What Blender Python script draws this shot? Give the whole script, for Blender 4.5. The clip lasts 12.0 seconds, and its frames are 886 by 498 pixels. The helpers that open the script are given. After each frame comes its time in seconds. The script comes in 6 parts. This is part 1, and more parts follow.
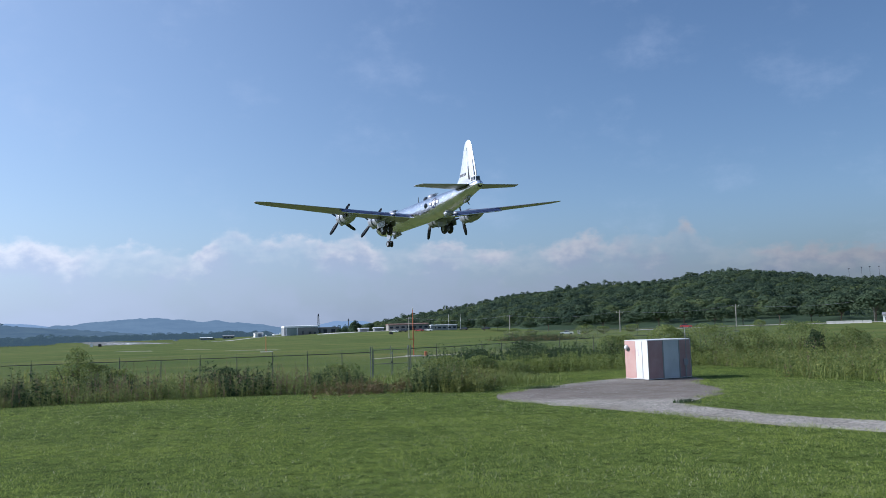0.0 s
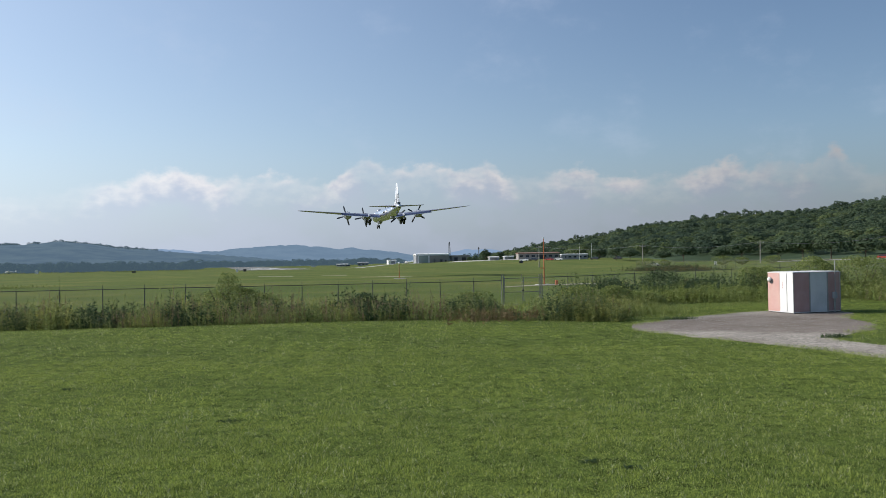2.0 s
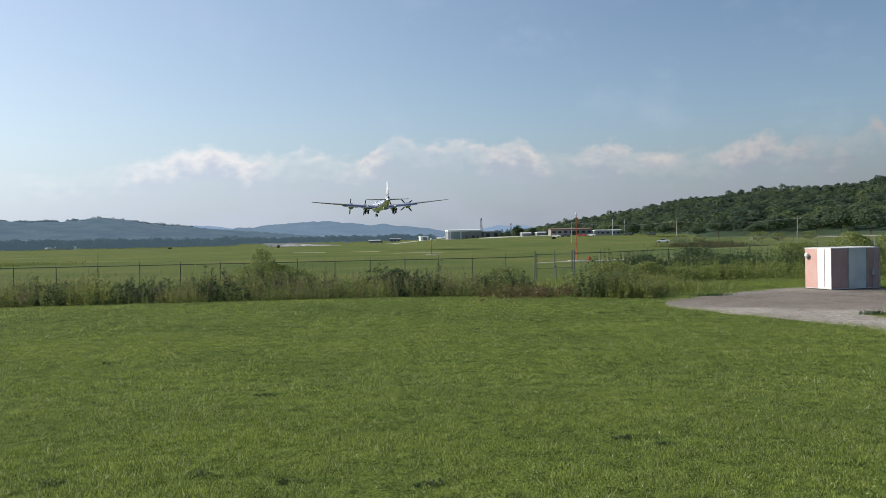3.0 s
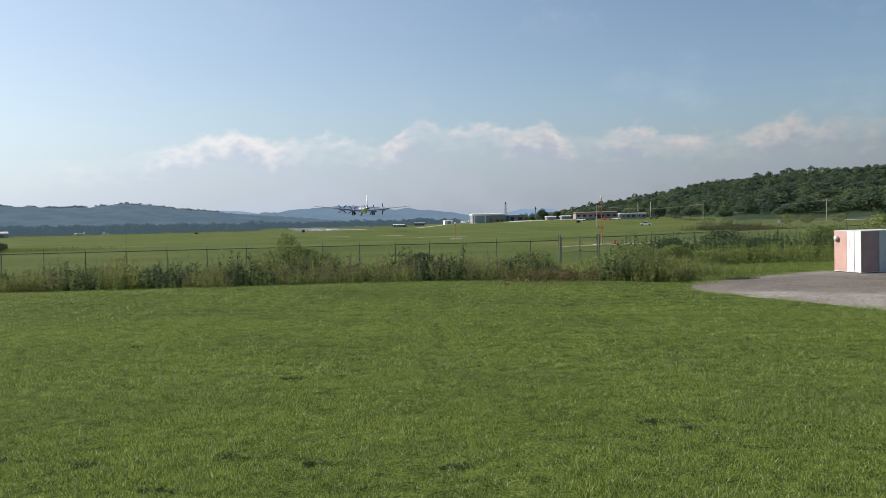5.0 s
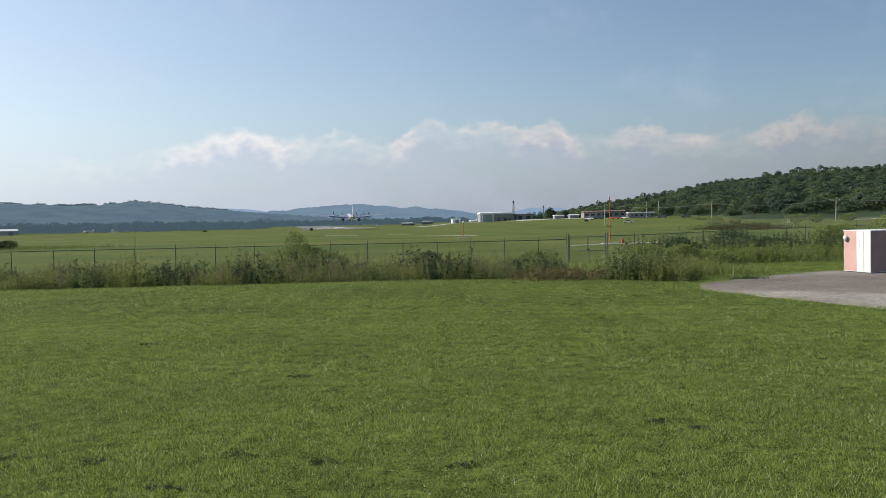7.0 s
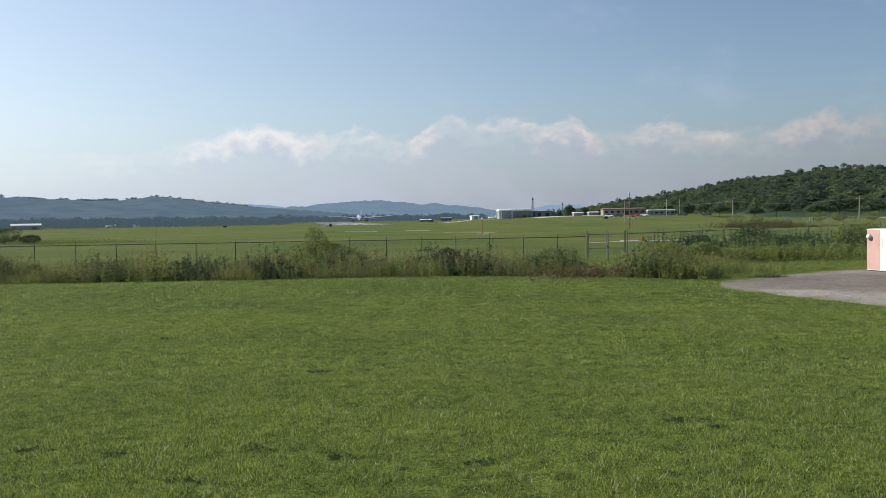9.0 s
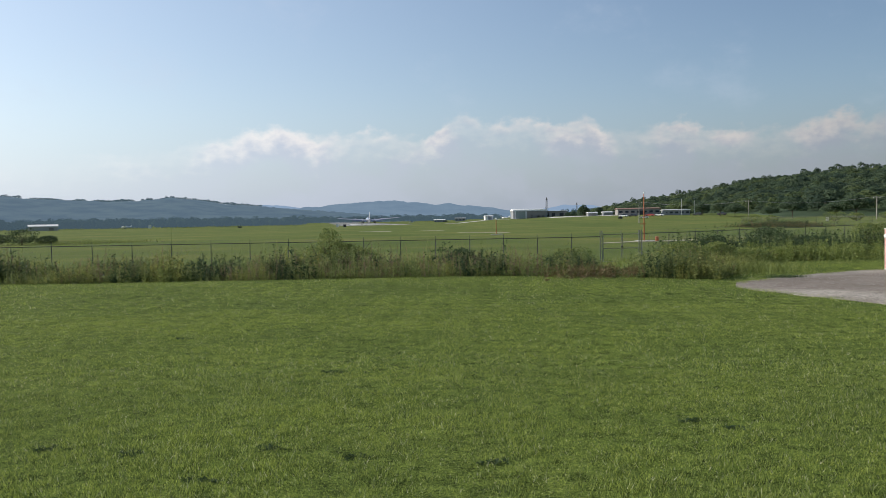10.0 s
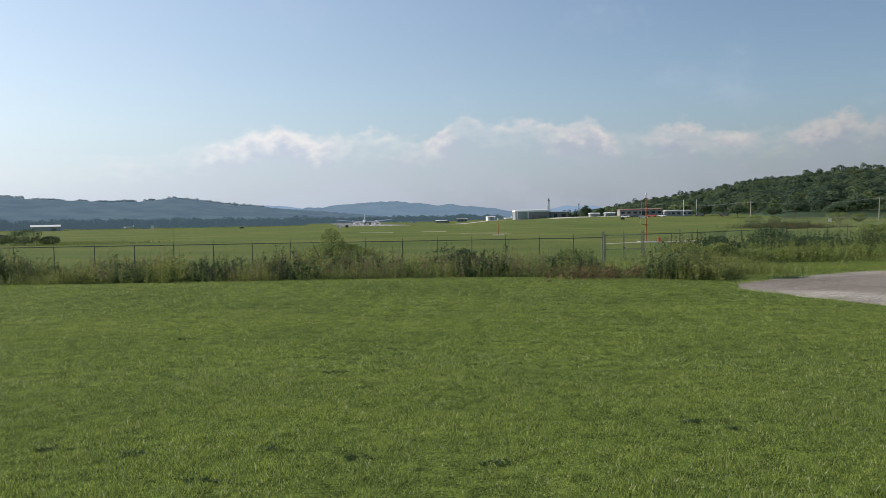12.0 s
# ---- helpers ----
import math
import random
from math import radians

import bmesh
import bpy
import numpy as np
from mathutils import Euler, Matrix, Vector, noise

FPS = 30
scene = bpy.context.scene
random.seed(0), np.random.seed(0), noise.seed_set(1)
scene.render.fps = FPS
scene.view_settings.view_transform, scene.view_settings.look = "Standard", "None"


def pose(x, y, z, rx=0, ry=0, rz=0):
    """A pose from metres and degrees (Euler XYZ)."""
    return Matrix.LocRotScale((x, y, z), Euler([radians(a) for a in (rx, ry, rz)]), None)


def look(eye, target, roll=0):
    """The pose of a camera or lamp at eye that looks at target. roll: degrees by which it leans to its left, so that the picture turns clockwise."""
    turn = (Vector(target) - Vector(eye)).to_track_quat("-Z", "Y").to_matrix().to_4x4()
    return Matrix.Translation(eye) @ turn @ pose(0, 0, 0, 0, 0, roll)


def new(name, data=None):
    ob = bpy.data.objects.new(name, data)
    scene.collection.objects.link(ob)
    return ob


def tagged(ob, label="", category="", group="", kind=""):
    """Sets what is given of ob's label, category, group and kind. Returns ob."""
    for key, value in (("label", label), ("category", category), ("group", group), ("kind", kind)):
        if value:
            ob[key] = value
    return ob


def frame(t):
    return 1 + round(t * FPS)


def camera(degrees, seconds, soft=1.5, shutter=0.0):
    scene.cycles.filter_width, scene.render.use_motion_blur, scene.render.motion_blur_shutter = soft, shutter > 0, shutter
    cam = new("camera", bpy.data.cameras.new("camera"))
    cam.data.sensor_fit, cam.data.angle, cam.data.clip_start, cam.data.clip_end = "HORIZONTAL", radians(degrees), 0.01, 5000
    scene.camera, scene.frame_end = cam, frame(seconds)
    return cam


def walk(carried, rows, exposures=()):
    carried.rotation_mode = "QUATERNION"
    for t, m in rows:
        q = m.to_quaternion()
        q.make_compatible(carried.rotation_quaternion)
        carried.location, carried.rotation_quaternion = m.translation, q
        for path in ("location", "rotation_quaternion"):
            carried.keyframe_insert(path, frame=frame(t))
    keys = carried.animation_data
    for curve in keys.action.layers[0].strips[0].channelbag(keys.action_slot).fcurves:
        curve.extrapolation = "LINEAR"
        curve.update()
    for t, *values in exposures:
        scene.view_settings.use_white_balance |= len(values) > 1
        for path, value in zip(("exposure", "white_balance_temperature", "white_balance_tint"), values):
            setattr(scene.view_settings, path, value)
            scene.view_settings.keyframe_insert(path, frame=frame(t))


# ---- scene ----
# ---- camera ----
cam = camera(55.37, 12.0, 0.75)
EYE = 1.6
TURNS = [
    (0.0, 0.110, 95.46, 1.69, -15.49), (0.5, 0.066, 93.57, 1.23, -11.46), (1.0, 0.036, 92.44, 1.01, -9.38), (1.5, 0.018, 91.82, 1.05, -8.21),
    (2.0, 0.006, 90.84, 1.06, -6.71), (2.5, 0.000, 90.00, 1.22, -5.78), (3.0, 0.000, 89.26, 1.12, -4.54), (3.5, 0.000, 88.69, 1.10, -3.53),
    (5.5, 0.000, 88.20, 1.32, -2.85), (6.0, 0.000, 88.19, 1.29, -2.76), (6.5, 0.000, 88.20, 1.29, -2.59), (7.0, 0.000, 88.13, 1.19, -2.36),
    (9.0, 0.000, 87.92, 0.91, -1.08), (9.5, 0.000, 87.95, 0.99, -0.49), (10.0, 0.000, 87.95, 1.01, -0.14), (10.5, 0.000, 87.98, 1.02, 0.00),
    (11.0, 0.000, 88.00, 0.98, -0.06), (11.5, 0.000, 87.99, 0.97, -0.04), (12.0, 0.000, 88.00, 0.97, 0.00),
]
EXPOSURES = [(0.0, 0.04, 5500, 12), (0.6, 0.02, 5700, 12), (1.5, 0.03, 6080, 11), (3.0, 0.09, 6430, 10), (6.0, 0.10, 6480, 10), (12.0, 0.07, 6480, 10)]
walk(cam, [(t, pose(x, 0, EYE, rx, ry, rz)) for t, x, rx, ry, rz in TURNS], EXPOSURES)

# ---- world and sun ----
SUN_AZ, SUN_EL = -73.0, 32.0  # degrees: from straight ahead, negative to the left; above the horizon
world = bpy.data.worlds.new("sky")
scene.world = world
world.use_nodes = True


class Nodes:
    """Short hand for a node tree."""

    def __init__(self, tree):
        self.tree = tree
        tree.nodes.clear()

    def add(self, kind, *links, **values):
        node = self.tree.nodes.new(kind)
        for key, value in values.items():
            if key == "operation":
                node.operation = value
            elif key == "blend_type":
                node.blend_type = value
            elif key == "data_type":
                node.data_type = value
            elif key == "interpolation_type":
                node.interpolation_type = value
            elif key == "noise_dimensions":
                node.noise_dimensions = value
            elif key == "feature":
                node.feature = value
            else:
                node.inputs[key.replace("_", " ")].default_value = value
        for socket, source in links:
            self.tree.links.new(source, node.inputs[socket])
        return node

    def math(self, operation, a, b=None, c=None):
        node = self.tree.nodes.new("ShaderNodeMath")
        node.operation = operation
        for i, v in enumerate((a, b, c)):
            if v is None:
                continue
            if isinstance(v, (int, float)):
                node.inputs[i].default_value = v
            else:
                self.tree.links.new(v, node.inputs[i])
        return node.outputs[0]

    def ramp(self, fac, stops, interpolation="LINEAR"):
        node = self.tree.nodes.new("ShaderNodeValToRGB")
        node.color_ramp.interpolation = interpolation
        els = node.color_ramp.elements
        while len(els) < len(stops):
            els.new(0.5)
        for el, (p, c) in zip(els, stops):
            el.position = p
            el.color = c if len(c) == 4 else (*c, 1)
        self.tree.links.new(fac, node.inputs[0])
        return node.outputs[0]

    def mix(self, fac, a, b, blend="MIX"):
        node = self.tree.nodes.new("ShaderNodeMix")
        node.data_type = "RGBA"
        node.blend_type = blend
        for i, v in ((0, fac), (6, a), (7, b)):
            if isinstance(v, (int, float)):
                node.inputs[i].default_value = v
            elif isinstance(v, tuple):
                node.inputs[i].default_value = (*v[:3], 1)
            else:
                self.tree.links.new(v, node.inputs[i])
        return node.outputs[2]


def build_sky():
    n = Nodes(world.node_tree)
    sky = n.tree.nodes.new("ShaderNodeTexSky")
    sky.sky_type, sky.sun_disc = "NISHITA", False
    sky.sun_elevation, sky.sun_rotation = radians(SUN_EL), radians(SUN_AZ)
    sky.air_density, sky.dust_density, sky.ozone_density = 1.0, 1.3, 2.2
    coord = n.add("ShaderNodeTexCoord")
    sep = n.add("ShaderNodeSeparateXYZ", (0, coord.outputs["Generated"]))
    x, y, z = sep.outputs
    az = n.math("MULTIPLY", n.math("ARCTAN2", x, y), 180 / math.pi)
    el = n.math("MULTIPLY", n.math("ARCSINE", z), 180 / math.pi)
    # cumulus tops by bearing: height in tenths of 10 degrees
    tops = [(-60, .34), (-30, .38), (-20, .46), (-13.5, .58), (-11, .645), (-8.4, .58), (-3.9, .61), (-0.8, .55), (0.6, .69), (1.9, .74), (3, .655), (6, .675), (8.2, .63), (9.9, .69), (10.8, .585),
            (13, .585), (16.2, .63), (17.8, .55), (20.4, .545), (22.3, .54), (23.7, .575), (25.6, .64), (26.8, .575), (28.1, .635), (30.1, .56), (31.8, .685), (32.8, .58), (34.5, .50), (40.8, .45), (60, .40)]
    pos = n.math("MULTIPLY_ADD", az, 1 / 120, 0.5)
    top = n.ramp(pos, [((a + 60) / 120, (h, h, h)) for a, h in tops])
    top = n.math("MULTIPLY", top, 10)
    flat = n.add("ShaderNodeCombineXYZ", (0, az), (1, n.math("MULTIPLY", el, 1.5)))
    big = n.add("ShaderNodeTexNoise", ("Vector", flat.outputs[0]), Scale=0.22, Detail=3.0, Roughness=0.5)
    puff = n.add("ShaderNodeTexNoise", ("Vector", flat.outputs[0]), Scale=0.9, Detail=6.0, Roughness=0.55)
    edge = n.math("SUBTRACT", top, el)
    edge = n.math("ADD", edge, n.math("MULTIPLY", n.math("SUBTRACT", puff.outputs[0], 0.5), 1.9))
    edge = n.math("ADD", edge, n.math("MULTIPLY", n.math("SUBTRACT", big.outputs[0], 0.52), 0.9))
    mask = n.add("ShaderNodeMapRange", (0, edge), interpolation_type="SMOOTHSTEP", From_Min=-0.12, From_Max=0.75).outputs[0]
    # bodies thin out in places and fade to haze below
    body = n.add("ShaderNodeMapRange", (0, big.outputs[0]), interpolation_type="SMOOTHSTEP", From_Min=0.40, From_Max=0.60, To_Min=0.30, To_Max=1.0).outputs[0]
    fade = n.add("ShaderNodeMapRange", (0, edge), interpolation_type="SMOOTHSTEP", From_Min=0.6, From_Max=3.4, To_Min=1.0, To_Max=0.50).outputs[0]
    mask = n.math("MULTIPLY", n.math("MULTIPLY", mask, body), fade)
    mask = n.math("MULTIPLY", mask, n.add("ShaderNodeMapRange", (0, az), interpolation_type="SMOOTHSTEP", From_Min=-24.0, From_Max=-8.0, To_Min=0.10, To_Max=1.0).outputs[0])
    # the heads catch the sun in lumps, the flanks fall off to a soft grey
    lump = n.add("ShaderNodeTexNoise", ("Vector", flat.outputs[0]), Scale=1.0, Detail=3.5, Roughness=0.48)
    warm = n.add("ShaderNodeMapRange", (0, n.math("ADD", edge, n.math("MULTIPLY", n.math("SUBTRACT", 0.5, lump.outputs[0]), 3.0))), interpolation_type="SMOOTHSTEP", From_Min=0.1, From_Max=2.3).outputs[0]
    cloud = n.mix(warm, (CLOUD_LIT[0], CLOUD_LIT[1], CLOUD_LIT[2]), (CLOUD_LOW[0], CLOUD_LOW[1], CLOUD_LOW[2]))
    # pale haze along the horizon, and thin high veil to the sunward side
    haze = n.add("ShaderNodeMapRange", (0, el), interpolation_type="SMOOTHSTEP", From_Min=-1.0, From_Max=9.0, To_Min=0.75, To_Max=0.0).outputs[0]
    # the haze glows more towards the sun
    side = n.add("ShaderNodeMapRange", (0, az), From_Min=-50.0, From_Max=42.0, To_Min=1.38, To_Max=0.20).outputs[0]
    glow = n.mix(1.0, HAZE, n.add("ShaderNodeCombineColor", (0, side), (1, side), (2, side)).outputs[0], "MULTIPLY")
    cloud = n.mix(0.8, cloud, n.mix(1.0, cloud, n.add("ShaderNodeCombineColor", (0, side), (1, side), (2, side)).outputs[0], "MULTIPLY"))
    # a thin bright veil on the sunward side of the dome
    sunward = n.add("ShaderNodeMapRange", (0, az), interpolation_type="SMOOTHSTEP", From_Min=-50.0, From_Max=32.0, To_Min=0.36, To_Max=0.0).outputs[0]
    tilt = n.add("ShaderNodeMapRange", (0, az), From_Min=-40.0, From_Max=45.0, To_Min=1.12, To_Max=0.74).outputs[0]
    front = n.add("ShaderNodeMapRange", (0, y), interpolation_type="SMOOTHSTEP", From_Min=-0.5, From_Max=0.3).outputs[0]
    col = n.mix(n.math("MULTIPLY", sunward, front), n.mix(1.0, sky.outputs[0], n.add("ShaderNodeCombineColor", (0, tilt), (1, tilt), (2, tilt)).outputs[0], "MULTIPLY"), (5.0, 5.6, 6.2))
    col = n.mix(n.math("MULTIPLY", haze, n.math("MULTIPLY_ADD", front, 0.7, 0.3)), col, glow)
    wisps = n.add("ShaderNodeTexNoise", ("Vector", flat.outputs[0]), Scale=0.12, Detail=6.0, Roughness=0.62)
    veil = n.add("ShaderNodeMapRange", (0, wisps.outputs[0]), interpolation_type="SMOOTHSTEP", From_Min=0.5, From_Max=0.8, To_Min=0.0, To_Max=0.22).outputs[0]
    col = n.mix(veil, col, CLOUD_LOW)
    col = n.mix(mask, col, cloud)
    back = n.add("ShaderNodeBackground", (0, col), Strength=SKY_STRENGTH)
    out = n.add("ShaderNodeOutputWorld", (0, back.outputs[0]))


SKY_STRENGTH = 0.130
CLOUD_LIT, CLOUD_LOW, HAZE = (7.3, 7.1, 7.0), (4.6, 5.0, 5.9), (3.9, 4.7, 6.05)
build_sky()
sun_data = bpy.data.lights.new("sun", "SUN")
sun_data.energy, sun_data.angle, sun_data.color = 5.0, radians(0.55), (1.0, 0.93, 0.82)
sun = new("sun", sun_data)
_a, _e = radians(SUN_AZ), radians(SUN_EL)
sun.matrix_world = look((0, 0, 0), (-math.sin(_a) * math.cos(_e), -math.cos(_a) * math.cos(_e), -math.sin(_e)))

# ---- materials ----


def material(name, colour, rough=0.6, metal=0.0, second=None, scale=3.0, amount=0.35, fine=40.0, bump=0.15, spec=0.5, coords="Object", island=0.0, through_light=0.0, glow=None):
    """A Principled surface whose colour wanders at two scales, with fine relief."""
    m = bpy.data.materials.new(name)
    m.use_nodes = True
    n = Nodes(m.node_tree)
    tc = n.add("ShaderNodeTexCoord").outputs[coords] if coords != "World" else n.add("ShaderNodeNewGeometry").outputs["Position"]
    coarse = n.add("ShaderNodeTexNoise", ("Vector", tc), Scale=scale, Detail=4.0, Roughness=0.6)
    grain = n.add("ShaderNodeTexNoise", ("Vector", tc), Scale=fine, Detail=3.0, Roughness=0.6)
    second = second or tuple(c * 0.6 for c in colour)
    spread = n.add("ShaderNodeMapRange", (0, coarse.outputs[0]), interpolation_type="SMOOTHSTEP", From_Min=0.35, From_Max=0.68).outputs[0]
    col = n.mix(n.math("MULTIPLY", spread, min(1.0, amount * 2)), colour, second)
    g = n.math("MULTIPLY_ADD", grain.outputs[0], amount * 1.2, 1 - amount * 0.6)
    gray = n.add("ShaderNodeCombineColor", (0, g), (1, g), (2, g)).outputs[0]
    col = n.mix(1.0, col, gray, "MULTIPLY")
    if island:
        r = n.add("ShaderNodeNewGeometry").outputs["Random Per Island"]
        v = n.math("MULTIPLY_ADD", r, island, 1 - island * 0.5)
        hsv = n.add("ShaderNodeHueSaturation", ("Color", col), ("Value", v), ("Hue", n.math("MULTIPLY_ADD", r, -0.05, 0.52)))
        col = hsv.outputs[0]
    b = n.add("ShaderNodeBsdfPrincipled", ("Base Color", col), Metallic=metal)
    b.inputs["Specular IOR Level"].default_value = spec
    n.tree.links.new(n.math("MULTIPLY_ADD", grain.outputs[0], 0.2, max(0.02, rough - 0.1)), b.inputs["Roughness"])
    if bump:
        bp = n.add("ShaderNodeBump", ("Height", grain.outputs[0]), Strength=bump, Distance=0.01)
        n.tree.links.new(bp.outputs[0], b.inputs["Normal"])
    shader = b.outputs[0]
    if through_light:
        tr = n.add("ShaderNodeBsdfTranslucent", ("Color", col))
        shader = n.add("ShaderNodeMixShader", (1, shader), (2, tr.outputs[0]), Fac=through_light).outputs[0]
    # emission mixed in to stand for haze in front of distant things
    if glow:
        em = n.add("ShaderNodeEmission", Color=(*glow[:3], 1), Strength=1.0)
        shader = n.add("ShaderNodeMixShader", (1, shader), (2, em.outputs[0]), Fac=glow[3]).outputs[0]
    n.add("ShaderNodeOutputMaterial", (0, shader))
    return m


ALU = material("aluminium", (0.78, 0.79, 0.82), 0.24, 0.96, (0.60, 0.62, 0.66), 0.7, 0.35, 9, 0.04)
# same bare metal as ALU, with the undersides' shade put into its colour
ALU_WING = material("shade_toned_wing_aluminium", (0.42, 0.405, 0.46), 0.40, 0.6, (0.34, 0.33, 0.38), 0.5, 0.3, 14, 0.02)
# galvanised steel with its backlit darkness put into the colour
FENCE = material("backlit_fence_steel", (0.075, 0.08, 0.075), 0.6, 0.2, (0.05, 0.055, 0.05), 5.0, 0.3, 60, 0.05)
ALU_DULL = material("dull_aluminium", (0.36, 0.38, 0.43), 0.45, 0.35, (0.27, 0.29, 0.34), 0.8, 0.3, 14, 0.02)
ALU_WHITE = material("polished_fin_aluminium", (0.66, 0.67, 0.70), 0.42, 0.55, (0.58, 0.59, 0.62), 0.6, 0.2, 14, 0.02)
DARK = material("dark_paint", (0.03, 0.032, 0.036), 0.5, 0.0, (0.02, 0.02, 0.022), 2, 0.3, 20, 0.05)
NAVY = material("navy_paint", (0.035, 0.05, 0.12), 0.5, 0.0, (0.025, 0.03, 0.08), 2, 0.3, 20, 0.05)
RUBBER = material("rubber", (0.025, 0.025, 0.026), 0.8, 0.0, (0.04, 0.038, 0.036), 4, 0.3, 40, 0.1)
GLASS_DARK = material("dark_glazing", (0.03, 0.04, 0.05), 0.12, 0.0, (0.02, 0.03, 0.04), 2, 0.2, 10, 0.0)
WHITE = material("white_paint", (0.78, 0.78, 0.76), 0.55, 0.0, (0.68, 0.68, 0.65), 1.5, 0.25, 30, 0.05)
OLD_WHITE = material("weathered_white_paint", (0.66, 0.66, 0.65), 0.6, 0.0, (0.54, 0.54, 0.53), 2.2, 0.3, 60, 0.15)
PINK = material("faded_red_paint", (0.46, 0.27, 0.24), 0.65, 0.0, (0.50, 0.34, 0.30), 2.6, 0.35, 60, 0.15)
# OLD_WHITE and PINK again, darkened: the front's shade is put into the colour
SHADED_WHITE = material("shaded_white_paint", (0.50, 0.52, 0.53), 0.65, 0.0, (0.40, 0.42, 0.43), 2.2, 0.35, 60, 0.15)
SHADED_RED = material("shaded_red_paint", (0.33, 0.205, 0.195), 0.7, 0.0, (0.38, 0.26, 0.245), 2.2, 0.4, 60, 0.15)
ORANGE = material("orange_paint", (0.42, 0.115, 0.035), 0.55, 0.0, (0.33, 0.10, 0.04), 2.0, 0.3, 30, 0.05)
RED = material("red_paint", (0.45, 0.05, 0.04), 0.4, 0.0, (0.35, 0.05, 0.04), 2.0, 0.3, 30, 0.02)
GALV = material("galvanised_steel", (0.30, 0.31, 0.31), 0.5, 0.6, (0.2, 0.205, 0.2), 5.0, 0.35, 60, 0.05)
WIRE = material("fence_wire", (0.20, 0.21, 0.20), 0.6, 0.4, (0.14, 0.14, 0.13), 3.0, 0.3, 60, 0.0)
WOOD = material("weathered_pole_wood", (0.36, 0.33, 0.29), 0.85, 0.0, (0.27, 0.25, 0.22), 3.0, 0.4, 40, 0.2)
CONCRETE = material("pale_concrete", (0.46, 0.45, 0.42), 0.85, 0.0, (0.38, 0.37, 0.34), 0.08, 0.3, 2.0, 0.1, coords="World")
ROAD = material("asphalt", (0.15, 0.15, 0.14), 0.85, 0.0, (0.11, 0.115, 0.10), 0.1, 0.3, 3.0, 0.1, coords="World")
GREY_WALL = material("grey_metal_wall", (0.26, 0.27, 0.28), 0.6, 0.1, (0.21, 0.22, 0.23), 0.3, 0.3, 4, 0.05)
SAGE_WALL = material("sage_metal_door", (0.22, 0.27, 0.25), 0.6, 0.1, (0.18, 0.22, 0.21), 0.3, 0.3, 4, 0.05)
TAUPE_WALL = material("taupe_metal_wall", (0.25, 0.23, 0.21), 0.7, 0.0, (0.20, 0.19, 0.17), 0.3, 0.3, 4, 0.05)
BRICK_WALL = material("brown_roof", (0.23, 0.14, 0.10), 0.8, 0.0, (0.18, 0.11, 0.09), 0.3, 0.3, 4, 0.05)
BARK = material("bark", (0.11, 0.085, 0.06), 0.9, 0.0, (0.07, 0.055, 0.04), 2.0, 0.4, 20, 0.3)
LEAF = material("weed_leaves", (0.195, 0.24, 0.085), 0.6, 0.0, (0.11, 0.14, 0.045), 0.6, 0.6, 6, 0.0, 0.3, "World", 0.7, 0.4)
LEAF_LIGHT = material("tall_grass_blades", (0.19, 0.24, 0.06), 0.55, 0.0, (0.14, 0.18, 0.05), 0.4, 0.4, 6, 0.0, 0.3, "World", 0.6, 0.3)
LEAF_BUSH = material("bush_leaves", (0.175, 0.22, 0.062), 0.6, 0.0, (0.125, 0.17, 0.05), 0.8, 0.45, 6, 0.0, 0.3, "World", 0.7, 0.4)
LEAF_DARK = material("dark_bush_leaves", (0.058, 0.095, 0.040), 0.65, 0.0, (0.042, 0.070, 0.032), 0.8, 0.45, 6, 0.0, 0.2, "World", 0.6, 0.25)
DRY = material("dry_brown_stems", (0.19, 0.15, 0.07), 0.8, 0.0, (0.12, 0.10, 0.05), 0.6, 0.4, 8, 0.0, 0.2, "World", 0.6, 0.2)
YELLOW = material("yellow_blossom", (0.55, 0.42, 0.04), 0.7, 0.0, (0.4, 0.32, 0.04), 1.0, 0.3, 8, 0.0, 0.2, "World", 0.4, 0.2)
WORN = material("worn_track_dust", (0.30, 0.28, 0.20), 0.9, 0.0, (0.20, 0.20, 0.12), 0.25, 0.45, 3.0, 0.1, coords="World")
GATE = material("gate_steel", (0.20, 0.205, 0.20), 0.55, 0.3, (0.11, 0.115, 0.11), 5.0, 0.3, 60, 0.05)
TREES = material("forest_leaves", (0.090, 0.130, 0.074), 0.8, 0.0, (0.070, 0.106, 0.066), 0.012, 0.4, 0.25, 0.0, 0.1, "World", 0.3, 0.5)
TREES_DARK = material("dark_forest_leaves", (0.068, 0.102, 0.068), 0.8, 0.0, (0.055, 0.086, 0.060), 0.012, 0.4, 0.25, 0.0, 0.1, "World", 0.3, 0.5)
TREES_LIGHT = material("light_forest_leaves", (0.118, 0.158, 0.070), 0.8, 0.0, (0.098, 0.136, 0.064), 0.012, 0.4, 0.25, 0.0, 0.1, "World", 0.3, 0.5)
BLADE = material("lawn_blades", (0.232, 0.308, 0.066), 0.45, 0.0, (0.172, 0.236, 0.060), 0.33, 0.55, 9.0, 0.0, 0.28, "World", 1.4, 0.42)


